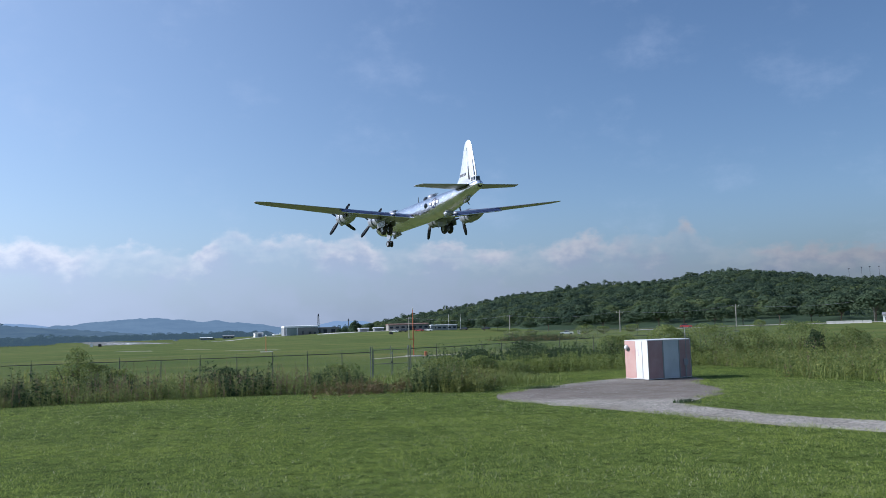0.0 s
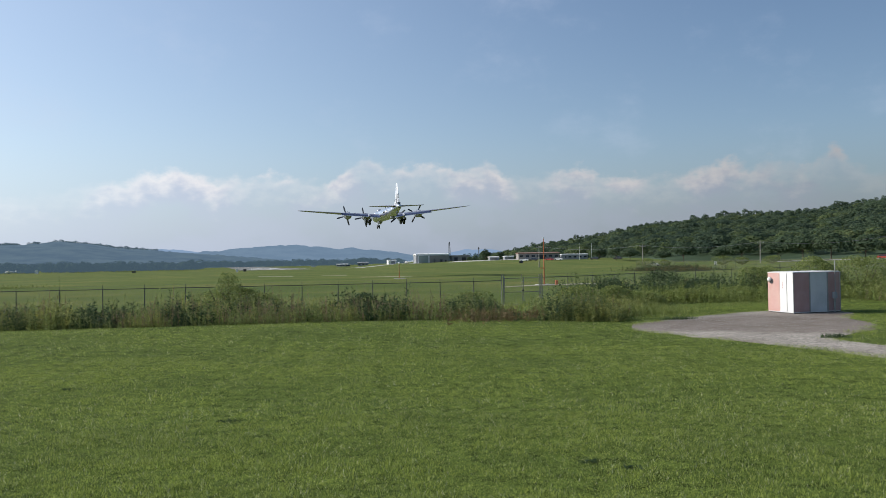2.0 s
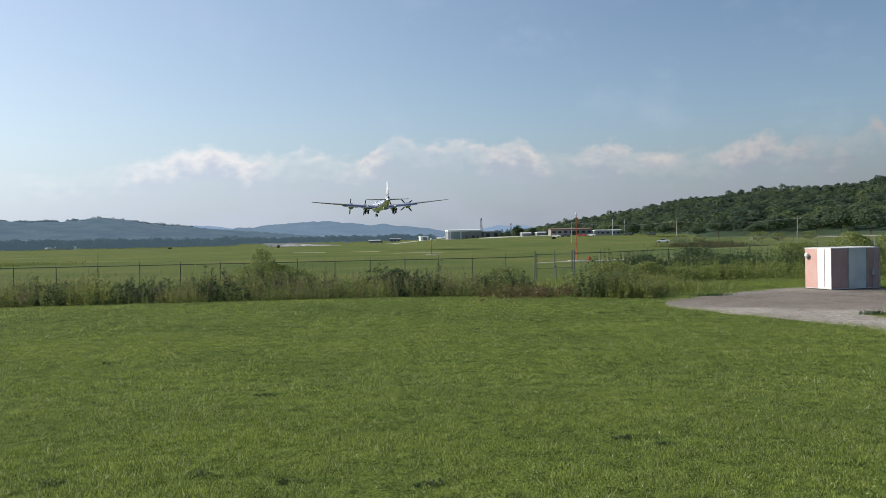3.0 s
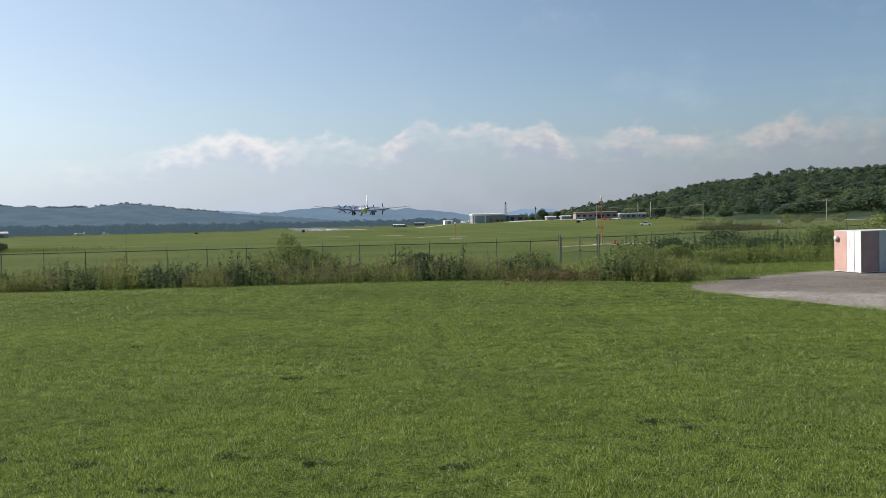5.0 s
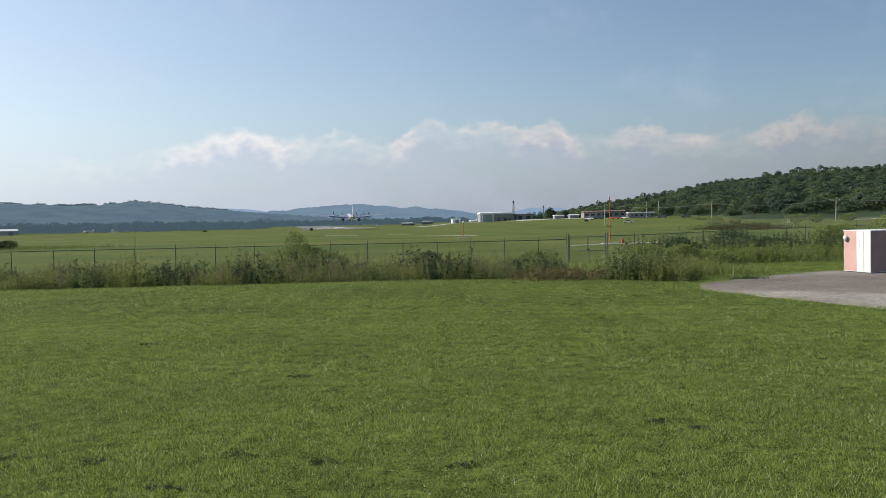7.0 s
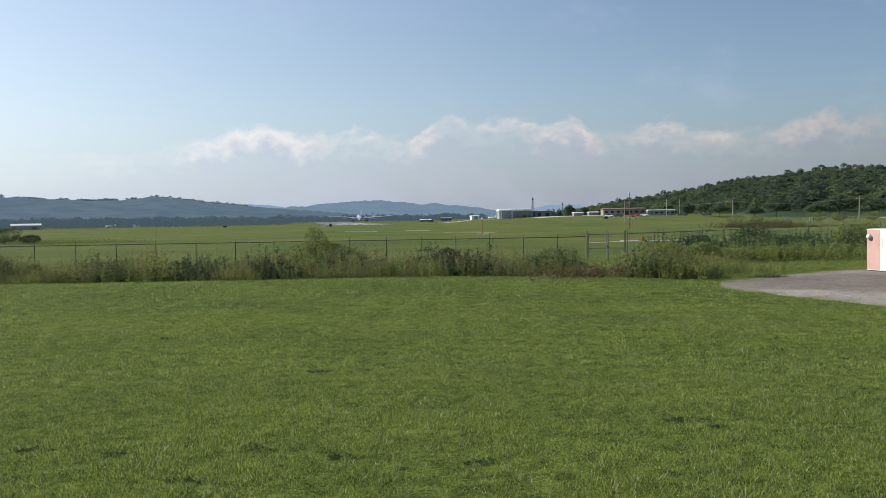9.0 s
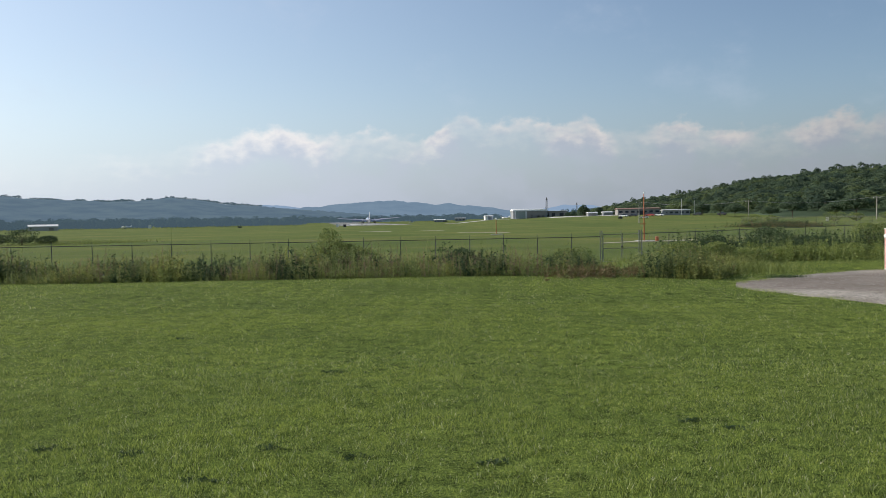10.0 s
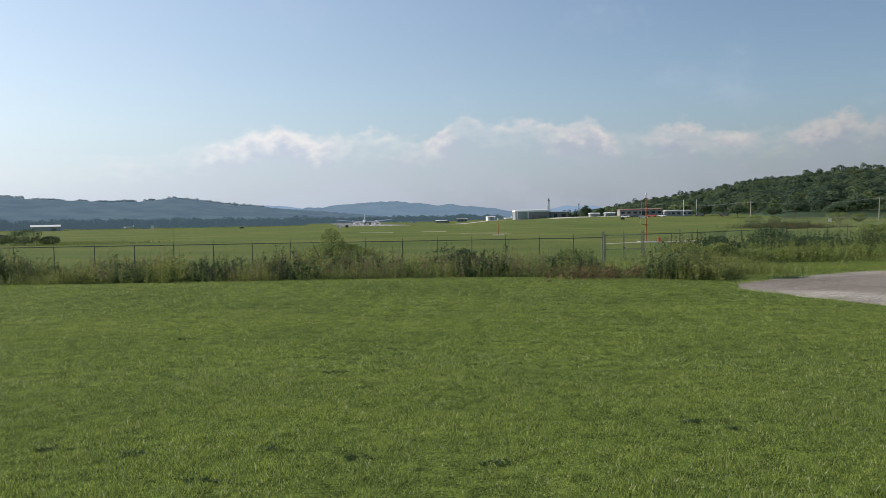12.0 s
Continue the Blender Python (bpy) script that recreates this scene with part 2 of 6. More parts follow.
def ground_material():
    """Mown lawn near by, rough pasture past the ditch."""
    m = bpy.data.materials.new("grass_ground")
    m.use_nodes = True
    n = Nodes(m.node_tree)
    p = n.add("ShaderNodeNewGeometry").outputs["Position"]
    y = n.add("ShaderNodeSeparateXYZ", (0, p)).outputs[1]
    flat = n.add("ShaderNodeVectorMath", (0, p), operation="MULTIPLY")
    flat.inputs[1].default_value = (0.55, 1.0, 1.0)
    a = n.add("ShaderNodeTexNoise", ("Vector", p), Scale=0.28, Detail=5.0, Roughness=0.62).outputs[0]
    b = n.add("ShaderNodeTexNoise", ("Vector", p), Scale=5.0, Detail=5.0, Roughness=0.7).outputs[0]
    c = n.add("ShaderNodeTexNoise", ("Vector", p), Scale=42.0, Detail=2.5, Roughness=0.7).outputs[0]
    far = n.add("ShaderNodeTexNoise", ("Vector", flat.outputs[0]), Scale=0.045, Detail=7.0, Roughness=0.68).outputs[0]
    lawn = n.ramp(a, [(0.30, (0.060, 0.088, 0.021)), (0.5, (0.080, 0.112, 0.025)), (0.70, (0.106, 0.138, 0.031))])
    speck = n.ramp(n.math("MULTIPLY_ADD", c, 0.6, n.math("MULTIPLY", b, 0.5)), [(0.43, (0.18, 0.21, 0.20)), (0.54, (0.88, 0.90, 0.88)), (0.65, (2.1, 1.95, 1.8))])
    lawn = n.mix(1.0, lawn, speck, "MULTIPLY")
    field = n.ramp(far, [(0.32, (0.078, 0.112, 0.034)), (0.48, (0.106, 0.137, 0.041)), (0.62, (0.146, 0.158, 0.051)), (0.76, (0.215, 0.182, 0.076))])
    field = n.mix(1.0, field, n.ramp(b, [(0.3, (0.55, 0.58, 0.58)), (0.5, (0.95, 0.95, 0.95)), (0.7, (1.35, 1.32, 1.2))]), "MULTIPLY")
    where = n.add("ShaderNodeMapRange", (0, n.math("MULTIPLY_ADD", b, 6.0, y)), interpolation_type="SMOOTHSTEP", From_Min=29.0, From_Max=42.0).outputs[0]
    col = n.mix(where, lawn, field)
    s = n.add("ShaderNodeBsdfPrincipled", ("Base Color", col), Roughness=0.95)
    s.inputs["Specular IOR Level"].default_value = 0.03
    bp = n.add("ShaderNodeBump", ("Height", n.math("ADD", b, c)), Strength=0.8, Distance=0.03)
    n.tree.links.new(bp.outputs[0], s.inputs["Normal"])
    n.add("ShaderNodeOutputMaterial", (0, s.outputs[0]))
    return m


def gravel_material():
    """Packed mauve-brown dirt on the pad, with a band of pale loose gravel where the track sweeps round."""
    m = bpy.data.materials.new("gravel")
    m.use_nodes = True
    n = Nodes(m.node_tree)
    p = n.add("ShaderNodeNewGeometry").outputs["Position"]
    sep = n.add("ShaderNodeSeparateXYZ", (0, p))
    v = n.add("ShaderNodeTexVoronoi", ("Vector", p), Scale=24.0)
    a = n.add("ShaderNodeTexNoise", ("Vector", p), Scale=0.55, Detail=5.0, Roughness=0.65).outputs[0]
    w = n.add("ShaderNodeTexNoise", ("Vector", p), Scale=1.3, Detail=6.0, Roughness=0.7).outputs[0]
    c = n.add("ShaderNodeTexNoise", ("Vector", p), Scale=30.0, Detail=4.0, Roughness=0.7).outputs[0]
    dirt = n.ramp(a, [(0.35, (0.150, 0.122, 0.098)), (0.5, (0.205, 0.172, 0.145)), (0.65, (0.255, 0.222, 0.190))])
    loose = n.ramp(a, [(0.35, (0.205, 0.182, 0.152)), (0.5, (0.268, 0.243, 0.208)), (0.65, (0.345, 0.315, 0.272))])
    # the pale band lies on the near side of a line across the pad, and in a thin arc at its back
    line = n.math("MULTIPLY_ADD", sep.outputs[0], 0.62, sep.outputs[1])
    line = n.math("ADD", line, n.math("MULTIPLY", n.math("SUBTRACT", w, 0.5), 3.4))
    near = n.add("ShaderNodeMapRange", (0, line), interpolation_type="SMOOTHSTEP", From_Min=23.4, From_Max=21.9).outputs[0]
    back = n.add("ShaderNodeMapRange", (0, n.math("MULTIPLY_ADD", sep.outputs[0], -0.55, n.math("MULTIPLY_ADD", n.math("SUBTRACT", w, 0.5), 1.6, sep.outputs[1]))), interpolation_type="SMOOTHSTEP", From_Min=15.9, From_Max=16.5, To_Max=0.8).outputs[0]
    base = n.mix(n.math("MAXIMUM", near, back), dirt, loose)
    tone = n.add("ShaderNodeSeparateColor", (0, v.outputs["Color"])).outputs[0]
    grey = n.math("MULTIPLY_ADD", tone, n.math("MULTIPLY_ADD", near, 0.55, 0.25), n.math("MULTIPLY_ADD", c, 0.7, 0.38))
    col = n.mix(1.0, base, n.add("ShaderNodeCombineColor", (0, grey), (1, grey), (2, grey)).outputs[0], "MULTIPLY")
    s = n.add("ShaderNodeBsdfPrincipled", ("Base Color", col), Roughness=0.9)
    s.inputs["Specular IOR Level"].default_value = 0.2
    bp = n.add("ShaderNodeBump", ("Height", v.outputs["Distance"]), Strength=0.7, Distance=0.02)
    n.tree.links.new(bp.outputs[0], s.inputs["Normal"])
    n.add("ShaderNodeOutputMaterial", (0, s.outputs[0]))
    return m


GROUND, GRAVEL = ground_material(), gravel_material()
HILL_FLOOR = material("forest_floor", (0.055, 0.082, 0.048), 0.9, 0.0, (0.02, 0.035, 0.014), 0.02, 0.4, 0.3, 0.0, 0.1, "World")

# ---- shape helpers ----


def mesh_of(name, verts, faces, mat, smooth=False):
    me = bpy.data.meshes.new(name)
    me.from_pydata([tuple(v) for v in verts], [], faces)
    me.materials.append(mat)
    if smooth:
        me.polygons.foreach_set("use_smooth", [True] * len(me.polygons))
    me.update()
    return me


def tri_mesh(name, pts, mat):
    """Loose triangles from an array of shape (count, 3, 3)."""
    pts = np.asarray(pts, np.float32).reshape(-1, 3)
    k = len(pts)
    me = bpy.data.meshes.new(name)
    me.vertices.add(k)
    me.vertices.foreach_set("co", pts.ravel())
    me.loops.add(k)
    me.loops.foreach_set("vertex_index", np.arange(k, dtype=np.int32))
    me.polygons.add(k // 3)
    me.polygons.foreach_set("loop_start", np.arange(0, k, 3, dtype=np.int32))
    me.polygons.foreach_set("loop_total", np.full(k // 3, 3, np.int32))
    me.materials.append(mat)
    me.update(calc_edges=True)
    me.validate()
    return me


def quad_mesh(name, pts, mat):
    """Loose quads from an array of shape (count, 4, 3)."""
    pts = np.asarray(pts, np.float32).reshape(-1, 3)
    k = len(pts)
    me = bpy.data.meshes.new(name)
    me.vertices.add(k)
    me.vertices.foreach_set("co", pts.ravel())
    me.loops.add(k)
    me.loops.foreach_set("vertex_index", np.arange(k, dtype=np.int32))
    me.polygons.add(k // 4)
    me.polygons.foreach_set("loop_start", np.arange(0, k, 4, dtype=np.int32))
    me.polygons.foreach_set("loop_total", np.full(k // 4, 4, np.int32))
    me.materials.append(mat)
    me.update(calc_edges=True)
    return me


def part(name, me, parent, label="", at=None):
    ob = new(name, me)
    ob.parent = parent
    if at is not None:
        ob.matrix_basis = at
    if label:
        tagged(ob, label)
    return ob


class Shape:
    """Gathers verts and faces of one mesh."""

    def __init__(self):
        self.v, self.f = [], []

    def box(self, lo, hi, m=None, bevel=0.0):
        bm = bmesh.new()
        bmesh.ops.create_cube(bm, size=1.0)
        for v in bm.verts:
            v.co = Vector([lo[i] + (v.co[i] + 0.5) * (hi[i] - lo[i]) for i in range(3)])
        if bevel:
            bmesh.ops.bevel(bm, geom=bm.edges[:], offset=bevel, segments=1, affect="EDGES")
        return self.take(bm, m)

    def take(self, bm, m=None):
        o = len(self.v)
        bm.verts.index_update()
        self.v += [tuple(m @ v.co if m else v.co) for v in bm.verts]
        self.f += [[o + v.index for v in f.verts] for f in bm.faces]
        bm.free()
        return self

    def tube(self, a, b, ra, rb=None, sides=8, caps=True):
        a, b = Vector(a), Vector(b)
        rb = ra if rb is None else rb
        q = (b - a).to_track_quat("Z", "Y")
        o = len(self.v)
        for c, r in ((a, ra), (b, rb)):
            for i in range(sides):
                t = 2 * math.pi * i / sides
                self.v.append(tuple(c + q @ Vector((r * math.cos(t), r * math.sin(t), 0))))
        for i in range(sides):
            j = (i + 1) % sides
            self.f.append([o + i, o + j, o + sides + j, o + sides + i])
        if caps:
            self.f.append([o + i for i in reversed(range(sides))])
            self.f.append([o + sides + i for i in range(sides)])
        return self

    def loft(self, rings, caps=True, closed=True):
        o, k = len(self.v), len(rings[0])
        for r in rings:
            self.v += [tuple(p) for p in r]
        for i in range(len(rings) - 1):
            for j in range(k if closed else k - 1):
                a, b = o + i * k + j, o + i * k + (j + 1) % k
                self.f.append([a, b, b + k, a + k])
        if caps:
            self.f.append([o + j for j in reversed(range(k))])
            self.f.append([o + (len(rings) - 1) * k + j for j in range(k)])
        return self

    def lathe(self, profile, m=None, sides=16):
        """Turns (radius, height) pairs about z."""
        rings = []
        for r, h in profile:
            ring = [Vector((max(r, 1e-4) * math.cos(2 * math.pi * i / sides), max(r, 1e-4) * math.sin(2 * math.pi * i / sides), h)) for i in range(sides)]
            rings.append([m @ p if m else p for p in ring])
        return self.loft(rings)

    def mesh(self, name, mat, smooth=False):
        return mesh_of(name, self.v, self.f, mat, smooth)


def smooth(a, b, x):
    t = np.clip((x - a) / (b - a), 0, 1)
    return t * t * (3 - 2 * t)


def polar(az, d):
    return d * math.sin(radians(az)), d * math.cos(radians(az))


def terrain(x, y):
    """Height of the ground: a level lawn, a slope to the fence, a pasture that climbs gently to the runway."""
    x, y = np.asarray(x, float), np.asarray(y, float)
    edge = 21.5 + 7.5 * smooth(6, 12, x)
    z = -1.85 * smooth(0, 36, y - edge)
    z = z - 0.045 * smooth(9, 20, y) + 0.06 * smooth(110, 520, y)
    z = z + 2.2 * smooth(70, 260, x) * smooth(60, 330, y)
    z = z + 2.0 * smooth(5, 45, x) * smooth(300, 520, y) * (1 - 0.75 * smooth(110, 260, x))
    z = z + 1.6 * smooth(62, 105, x) * smooth(380, 480, y) * (1 - smooth(125, 230, x))
    z = z + 0.012 * np.sin(x * 0.31 + 1.0) * np.cos(y * 0.23) * smooth(3, 12, np.hypot(x, y)) * (1 - smooth(200, 400, np.hypot(x, y)))
    return z


def tz(x, y):
    return float(terrain(x, y))


# ---- ground ----


def build_ground():
    s = np.linspace(-1, 1, 201)
    xs = 4.0 * np.sinh(s * 7.6) / np.sinh(7.6) * 1300
    ys = np.concatenate([np.linspace(-4900, -60, 12), np.linspace(-40, 0, 8), np.linspace(2, 70, 70), 70 * (4950 / 70) ** np.linspace(0.02, 1, 70)])
    X, Y = np.meshgrid(xs, ys)
    Z = terrain(X, Y)
    k = len(xs)
    v = np.stack([X, Y, Z], -1).reshape(-1, 3)
    f = [[j * k + i, j * k + i + 1, (j + 1) * k + i + 1, (j + 1) * k + i] for j in range(len(ys) - 1) for i in range(k - 1)]
    tagged(new("ground", mesh_of("ground", v, f, GROUND, True)), "green mown lawn running into a rough airfield pasture", "ground", kind="structure")


def strip(name, outline, lift, mat, label, category, step=1.0, wobble=0.0, thick=0.05):
    """A thin slab laid on the ground, with a ragged rim."""
    bm = bmesh.new()
    pts = []
    for i, p in enumerate(outline):
        q = outline[(i + 1) % len(outline)]
        d = math.dist(p, q)
        for k in range(max(1, int(d / step))):
            t = k / max(1, int(d / step))
            x, y = p[0] + (q[0] - p[0]) * t, p[1] + (q[1] - p[1]) * t
            x += wobble * noise.noise((x * 1.3, y * 1.3, 3))
            y += wobble * noise.noise((x * 1.3, y * 1.3, 9))
            pts.append((x, y))
    vs = [bm.verts.new((x, y, 0)) for x, y in pts]
    face = bm.faces.new(vs)
    face.normal_update()
    if face.normal.z < 0:
        face.normal_flip()
    bmesh.ops.triangulate(bm, faces=bm.faces[:])
    for _ in range(2):
        long = [e for e in bm.edges if e.calc_length() > step * 2.5]
        if long:
            bmesh.ops.subdivide_edges(bm, edges=long, cuts=2)
            bmesh.ops.triangulate(bm, faces=bm.faces[:])
    for v in bm.verts:
        v.co.z = tz(v.co.x, v.co.y) + lift
    r = bmesh.ops.extrude_face_region(bm, geom=bm.faces[:])
    for g in r["geom"]:
        if isinstance(g, bmesh.types.BMVert):
            g.co.z -= thick
    bmesh.ops.recalc_face_normals(bm, faces=bm.faces[:])
    me = bpy.data.meshes.new(name)
    bm.to_mesh(me)
    bm.free()
    me.materials.append(mat)
    return tagged(new(name, me), label, category, kind="structure")


PAD = [(6.45, 18.60), (6.95, 17.00), (7.36, 15.60), (7.78, 14.20), (8.05, 12.75), (8.34, 11.60), (8.70, 10.65), (9.12, 9.92), (11.0, 6.6), (12.6, 6.6), (10.10, 10.85), (9.62, 11.74), (9.34, 12.73), (9.30, 13.80), (9.22, 14.60), (9.32, 15.34),
       (10.3, 16.1), (11.2, 16.8), (11.9, 17.7), (12.3, 18.7), (12.7, 20.0), (13.5, 21.1), (14.15, 22.2), (14.0, 23.5), (13.0, 24.0), (11.2, 23.3), (9.6, 22.2), (8.3, 21.2), (7.1, 20.2)]
build_ground()
strip("gravel_pad", PAD, 0.012, GRAVEL, "pale grey gravel turning pad and track with worn edges", "gravel pad", 0.4, 0.14)

COURSE = radians(8.2)  # the runway bears this far to the left


def along(s, o):
    """Runway metres past the threshold and to the right of the centre line."""
    x0, y0 = -23.0, 412.0
    return x0 - s * math.sin(COURSE) + o * math.cos(COURSE), y0 + s * math.cos(COURSE) + o * math.sin(COURSE)


def flat_rect(name, s0, s1, o0, o1, lift, mat, label, category, step=40.0):
    strip(name, [along(s0, o0), along(s0, o1), along(s1, o1), along(s1, o0)], lift, mat, label, category, step)


flat_rect("runway", 130, 1700, -23, 23, 0.10, ROAD, "long grey asphalt runway across the pasture", "runway")

# ---- the aircraft ----


def ring(y, r, zc, flat=1.0, sides=20):
    return [(r * math.cos(2 * math.pi * i / sides), y, zc + flat * r * math.sin(2 * math.pi * i / sides)) for i in range(sides)]


def airfoil(x, lead, chord, z, thick, tilt=0.0, cut=1.0):
    """A closed wing section at span x; cut shortens its tail."""
    up, low = [], []
    for u in (0.0, 0.015, 0.06, 0.15, 0.3, 0.5, 0.7, 0.85, 1.0):
        u *= cut
        t = 5 * thick * (0.2969 * math.sqrt(u) - 0.126 * u - 0.3516 * u * u + 0.2843 * u ** 3 - 0.1015 * u ** 4)
        c = 0.018 * math.sin(math.pi * u)
        up.append((u, t + c))
        low.append((u, -t * 0.85 + c))
    pts = up + low[-1:0:-1]
    out = []
    for u, h in pts:
        yy, zz = lead - u * chord, z + h * chord - math.sin(tilt) * u * chord
        out.append((x, yy, zz))
    return out


def wing_at(a):
    """Leading edge, chord and height of the wing at the distance a from the centre."""
    s = abs(a) / 21.5
    return 2.75 - 3.0 * s, 5.3 - 3.1 * s, -0.46 + 2.0 * s, 0.19 - 0.09 * s


def star_points(r, k=5):
    return [((r if i % 2 == 0 else r * 0.40) * math.sin(math.pi * i / k), (r if i % 2 == 0 else r * 0.40) * math.cos(math.pi * i / k)) for i in range(2 * k)]


FUSELAGE = [(12.3, 0.25, -0.15), (12.1, 0.75, -0.12), (11.6, 1.12, -0.08), (10.8, 1.33, -0.03), (9.5, 1.44, 0), (6, 1.45, 0), (2, 1.45, 0), (-3, 1.45, 0), (-6, 1.43, 0.0),
            (-8.5, 1.34, 0.05), (-11, 1.16, 0.19), (-13, 0.97, 0.38), (-15, 0.76, 0.62), (-16.6, 0.62, 0.79), (-17.4, 0.5, 0.86), (-17.9, 0.2, 0.88)]


def hull_radius(y):
    ys = [p[0] for p in FUSELAGE][::-1]
    return float(np.interp(y, ys, [p[1] for p in FUSELAGE][::-1])), float(np.interp(y, ys, [p[2] for p in FUSELAGE][::-1]))


def on_hull(y, z, side, lift=0.012):
    r, c = hull_radius(y)
    r += lift
    zz = max(-0.98, min(0.98, (z - c) / r))
    return side * r * math.sqrt(1 - zz * zz), y, z


def hull_patch(name, plane, outline, side, mat, label, lift):
    """A thin painted or glazed patch that follows the fuselage's side."""
    cy = sum(p[0] for p in outline) / len(outline)
    cz = sum(p[1] for p in outline) / len(outline)
    s = Shape()
    n = len(outline)
    s.v.append(on_hull(cy, cz, side, lift + 0.01))
    for f in (0.5, 1.0):
        s.v += [on_hull(cy + (y - cy) * f, cz + (z - cz) * f, side, lift) for y, z in outline]
    s.v += [on_hull(y, z, side, -0.02) for y, z in outline]
    for i in range(n):
        j = (i + 1) % n
        s.f += [[0, 1 + i, 1 + j], [1 + i, 1 + n + i, 1 + n + j, 1 + j], [1 + n + i, 1 + 2 * n + i, 1 + 2 * n + j, 1 + n + j]]
    return part(name, s.mesh(name, mat), plane, label)


def build_aircraft():
    plane = new("bomber_aircraft")
    tagged(plane, "four-engined silver propeller bomber with lowered landing gear and flaps", "aircraft")
    body = Shape().loft([ring(y, r, c) for y, r, c in FUSELAGE])
    fus = part("fuselage", body.mesh("fuselage", ALU, True), plane, "polished bare-metal fuselage")
    # skin laps round the fuselage
    for y in (8.2, 4.6, -4.6, -7.4, -10.2, -12.6):
        r, c = hull_radius(y)
        lap = Shape().loft([ring(y + 0.06, r + 0.002, c), ring(y + 0.05, r + 0.012, c), ring(y - 0.05, r + 0.012, c), ring(y - 0.06, r + 0.002, c)], caps=False)
        part("skin_lap", lap.mesh("skin_lap", ALU, True), fus)
    # nose glazing
    g = Shape().loft([ring(12.36, 0.2, -0.15), ring(12.14, 0.77, -0.12), ring(11.62, 1.14, -0.08)], caps=True)
    part("nose_glazing", g.mesh("nose_glazing", GLASS_DARK, True), fus, "dark framed nose glazing")
    for sgn in (-1, 1):
        stations = [1.2, 2.6, 4.4, 6.5, 9.0, 11.5, 14, 16.5, 19, 20.6, 21.2, 21.5]
        rings = []
        for a in stations:
            le, ch, z, th = wing_at(a)
            cut = 1.0
            if a > 20:
                k = (a - 20) / 1.5
                le, ch = le - 0.9 * k * k, ch * (1 - 0.55 * k * k)
            if a < 11.0:
                cut = 0.86
            rings.append(airfoil(sgn * a, le, ch, z, th, 0.0, cut))
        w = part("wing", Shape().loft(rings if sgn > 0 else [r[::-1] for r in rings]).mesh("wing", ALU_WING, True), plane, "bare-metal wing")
        # flap on the inner half, run out and down
        fl, gap = [], []
        for a in (1.75, 4.0, 6.5, 9.0, 11.2):
            le, ch, z, th = wing_at(a)
            tr = le - ch * 0.84
            fc = ch * 0.30
            fl.append([(sgn * a, tr - 0.06, z - 0.02), (sgn * a, tr - 0.22, z + 0.10), (sgn * a, tr - fc * 0.5, z - 0.16), (sgn * a, tr - fc, z - 0.52), (sgn * a, tr - fc * 0.9, z - 0.56), (sgn * a, tr - 0.3, z - 0.22)])
            gap.append([(sgn * a, tr + 0.10, z + 0.04), (sgn * a, tr - 0.05, z + 0.03), (sgn * a, tr - 0.12, z - 0.13), (sgn * a, tr + 0.10, z - 0.13)])
        part("flap", Shape().loft(fl if sgn < 0 else [r[::-1] for r in fl]).mesh("flap", ALU), w, "lowered pale metal flap")
        # navy strip fills the slot as its painted shade
        part("flap_slot_shade", Shape().loft(gap if sgn < 0 else [r[::-1] for r in gap]).mesh("flap_slot_shade", NAVY), w, "dark strip standing for the shade in the flap slot")
        # second navy band on the flap's rear face, painted in place of shadow
        stripe = []
        for a in (1.75, 4.0, 6.5, 9.0, 11.2):
            le, ch, z, th = wing_at(a)
            tr, fc = le - ch * 0.84, ch * 0.30
            p0, p1, p2 = Vector((sgn * a, tr - 0.22, z + 0.10)), Vector((sgn * a, tr - fc * 0.5, z - 0.16)), Vector((sgn * a, tr - fc, z - 0.52))
            q0, q1, q2 = p0.lerp(p1, 0.55), p1, p1.lerp(p2, 0.62)
            up = Vector((0, -0.02, 0.02))
            stripe.append([q0 + up, q1 + up, q2 + up, q2 - up, q1 - up, q0 - up])
        part("flap_shade_band", Shape().loft(stripe if sgn < 0 else [r[::-1] for r in stripe]).mesh("flap_shade_band", NAVY), w, "dark navy band standing for shade along the flap")
        ail = []
        for a in (11.5, 14.5, 17.5, 20.4):
            le, ch, z, th = wing_at(a)
            tr = le - ch
            ail.append([(sgn * a, tr + 0.62, z + 0.07), (sgn * a, tr - 0.02, z + 0.015), (sgn * a, tr - 0.02, z - 0.02), (sgn * a, tr + 0.62, z - 0.06)])
        part("aileron", Shape().loft(ail if sgn < 0 else [r[::-1] for r in ail]).mesh("aileron", ALU_WING), w)
        # tailplane
        rings = [airfoil(sgn * a, -12.75 - 0.19 * a, 3.45 - 0.26 * a - (0.9 if a > 6.4 else 0), 1.08 + 0.015 * a, 0.12 - 0.005 * a) for a in (0.4, 2, 4, 6.1, 6.55)]
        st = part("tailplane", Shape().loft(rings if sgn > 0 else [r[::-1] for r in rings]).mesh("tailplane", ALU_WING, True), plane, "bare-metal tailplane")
        el = [[(sgn * a, -15.25 - 0.04 * a, 1.14 + 0.015 * a), (sgn * a, -16.15 + 0.07 * a, 1.09 + 0.015 * a), (sgn * a, -16.15 + 0.07 * a, 1.05 + 0.015 * a), (sgn * a, -15.25 - 0.04 * a, 1.00 + 0.015 * a)] for a in (0.9, 3.5, 6.2)]
        part("elevator", Shape().loft(el if sgn < 0 else [r[::-1] for r in el]).mesh("elevator", ALU_WING), st)
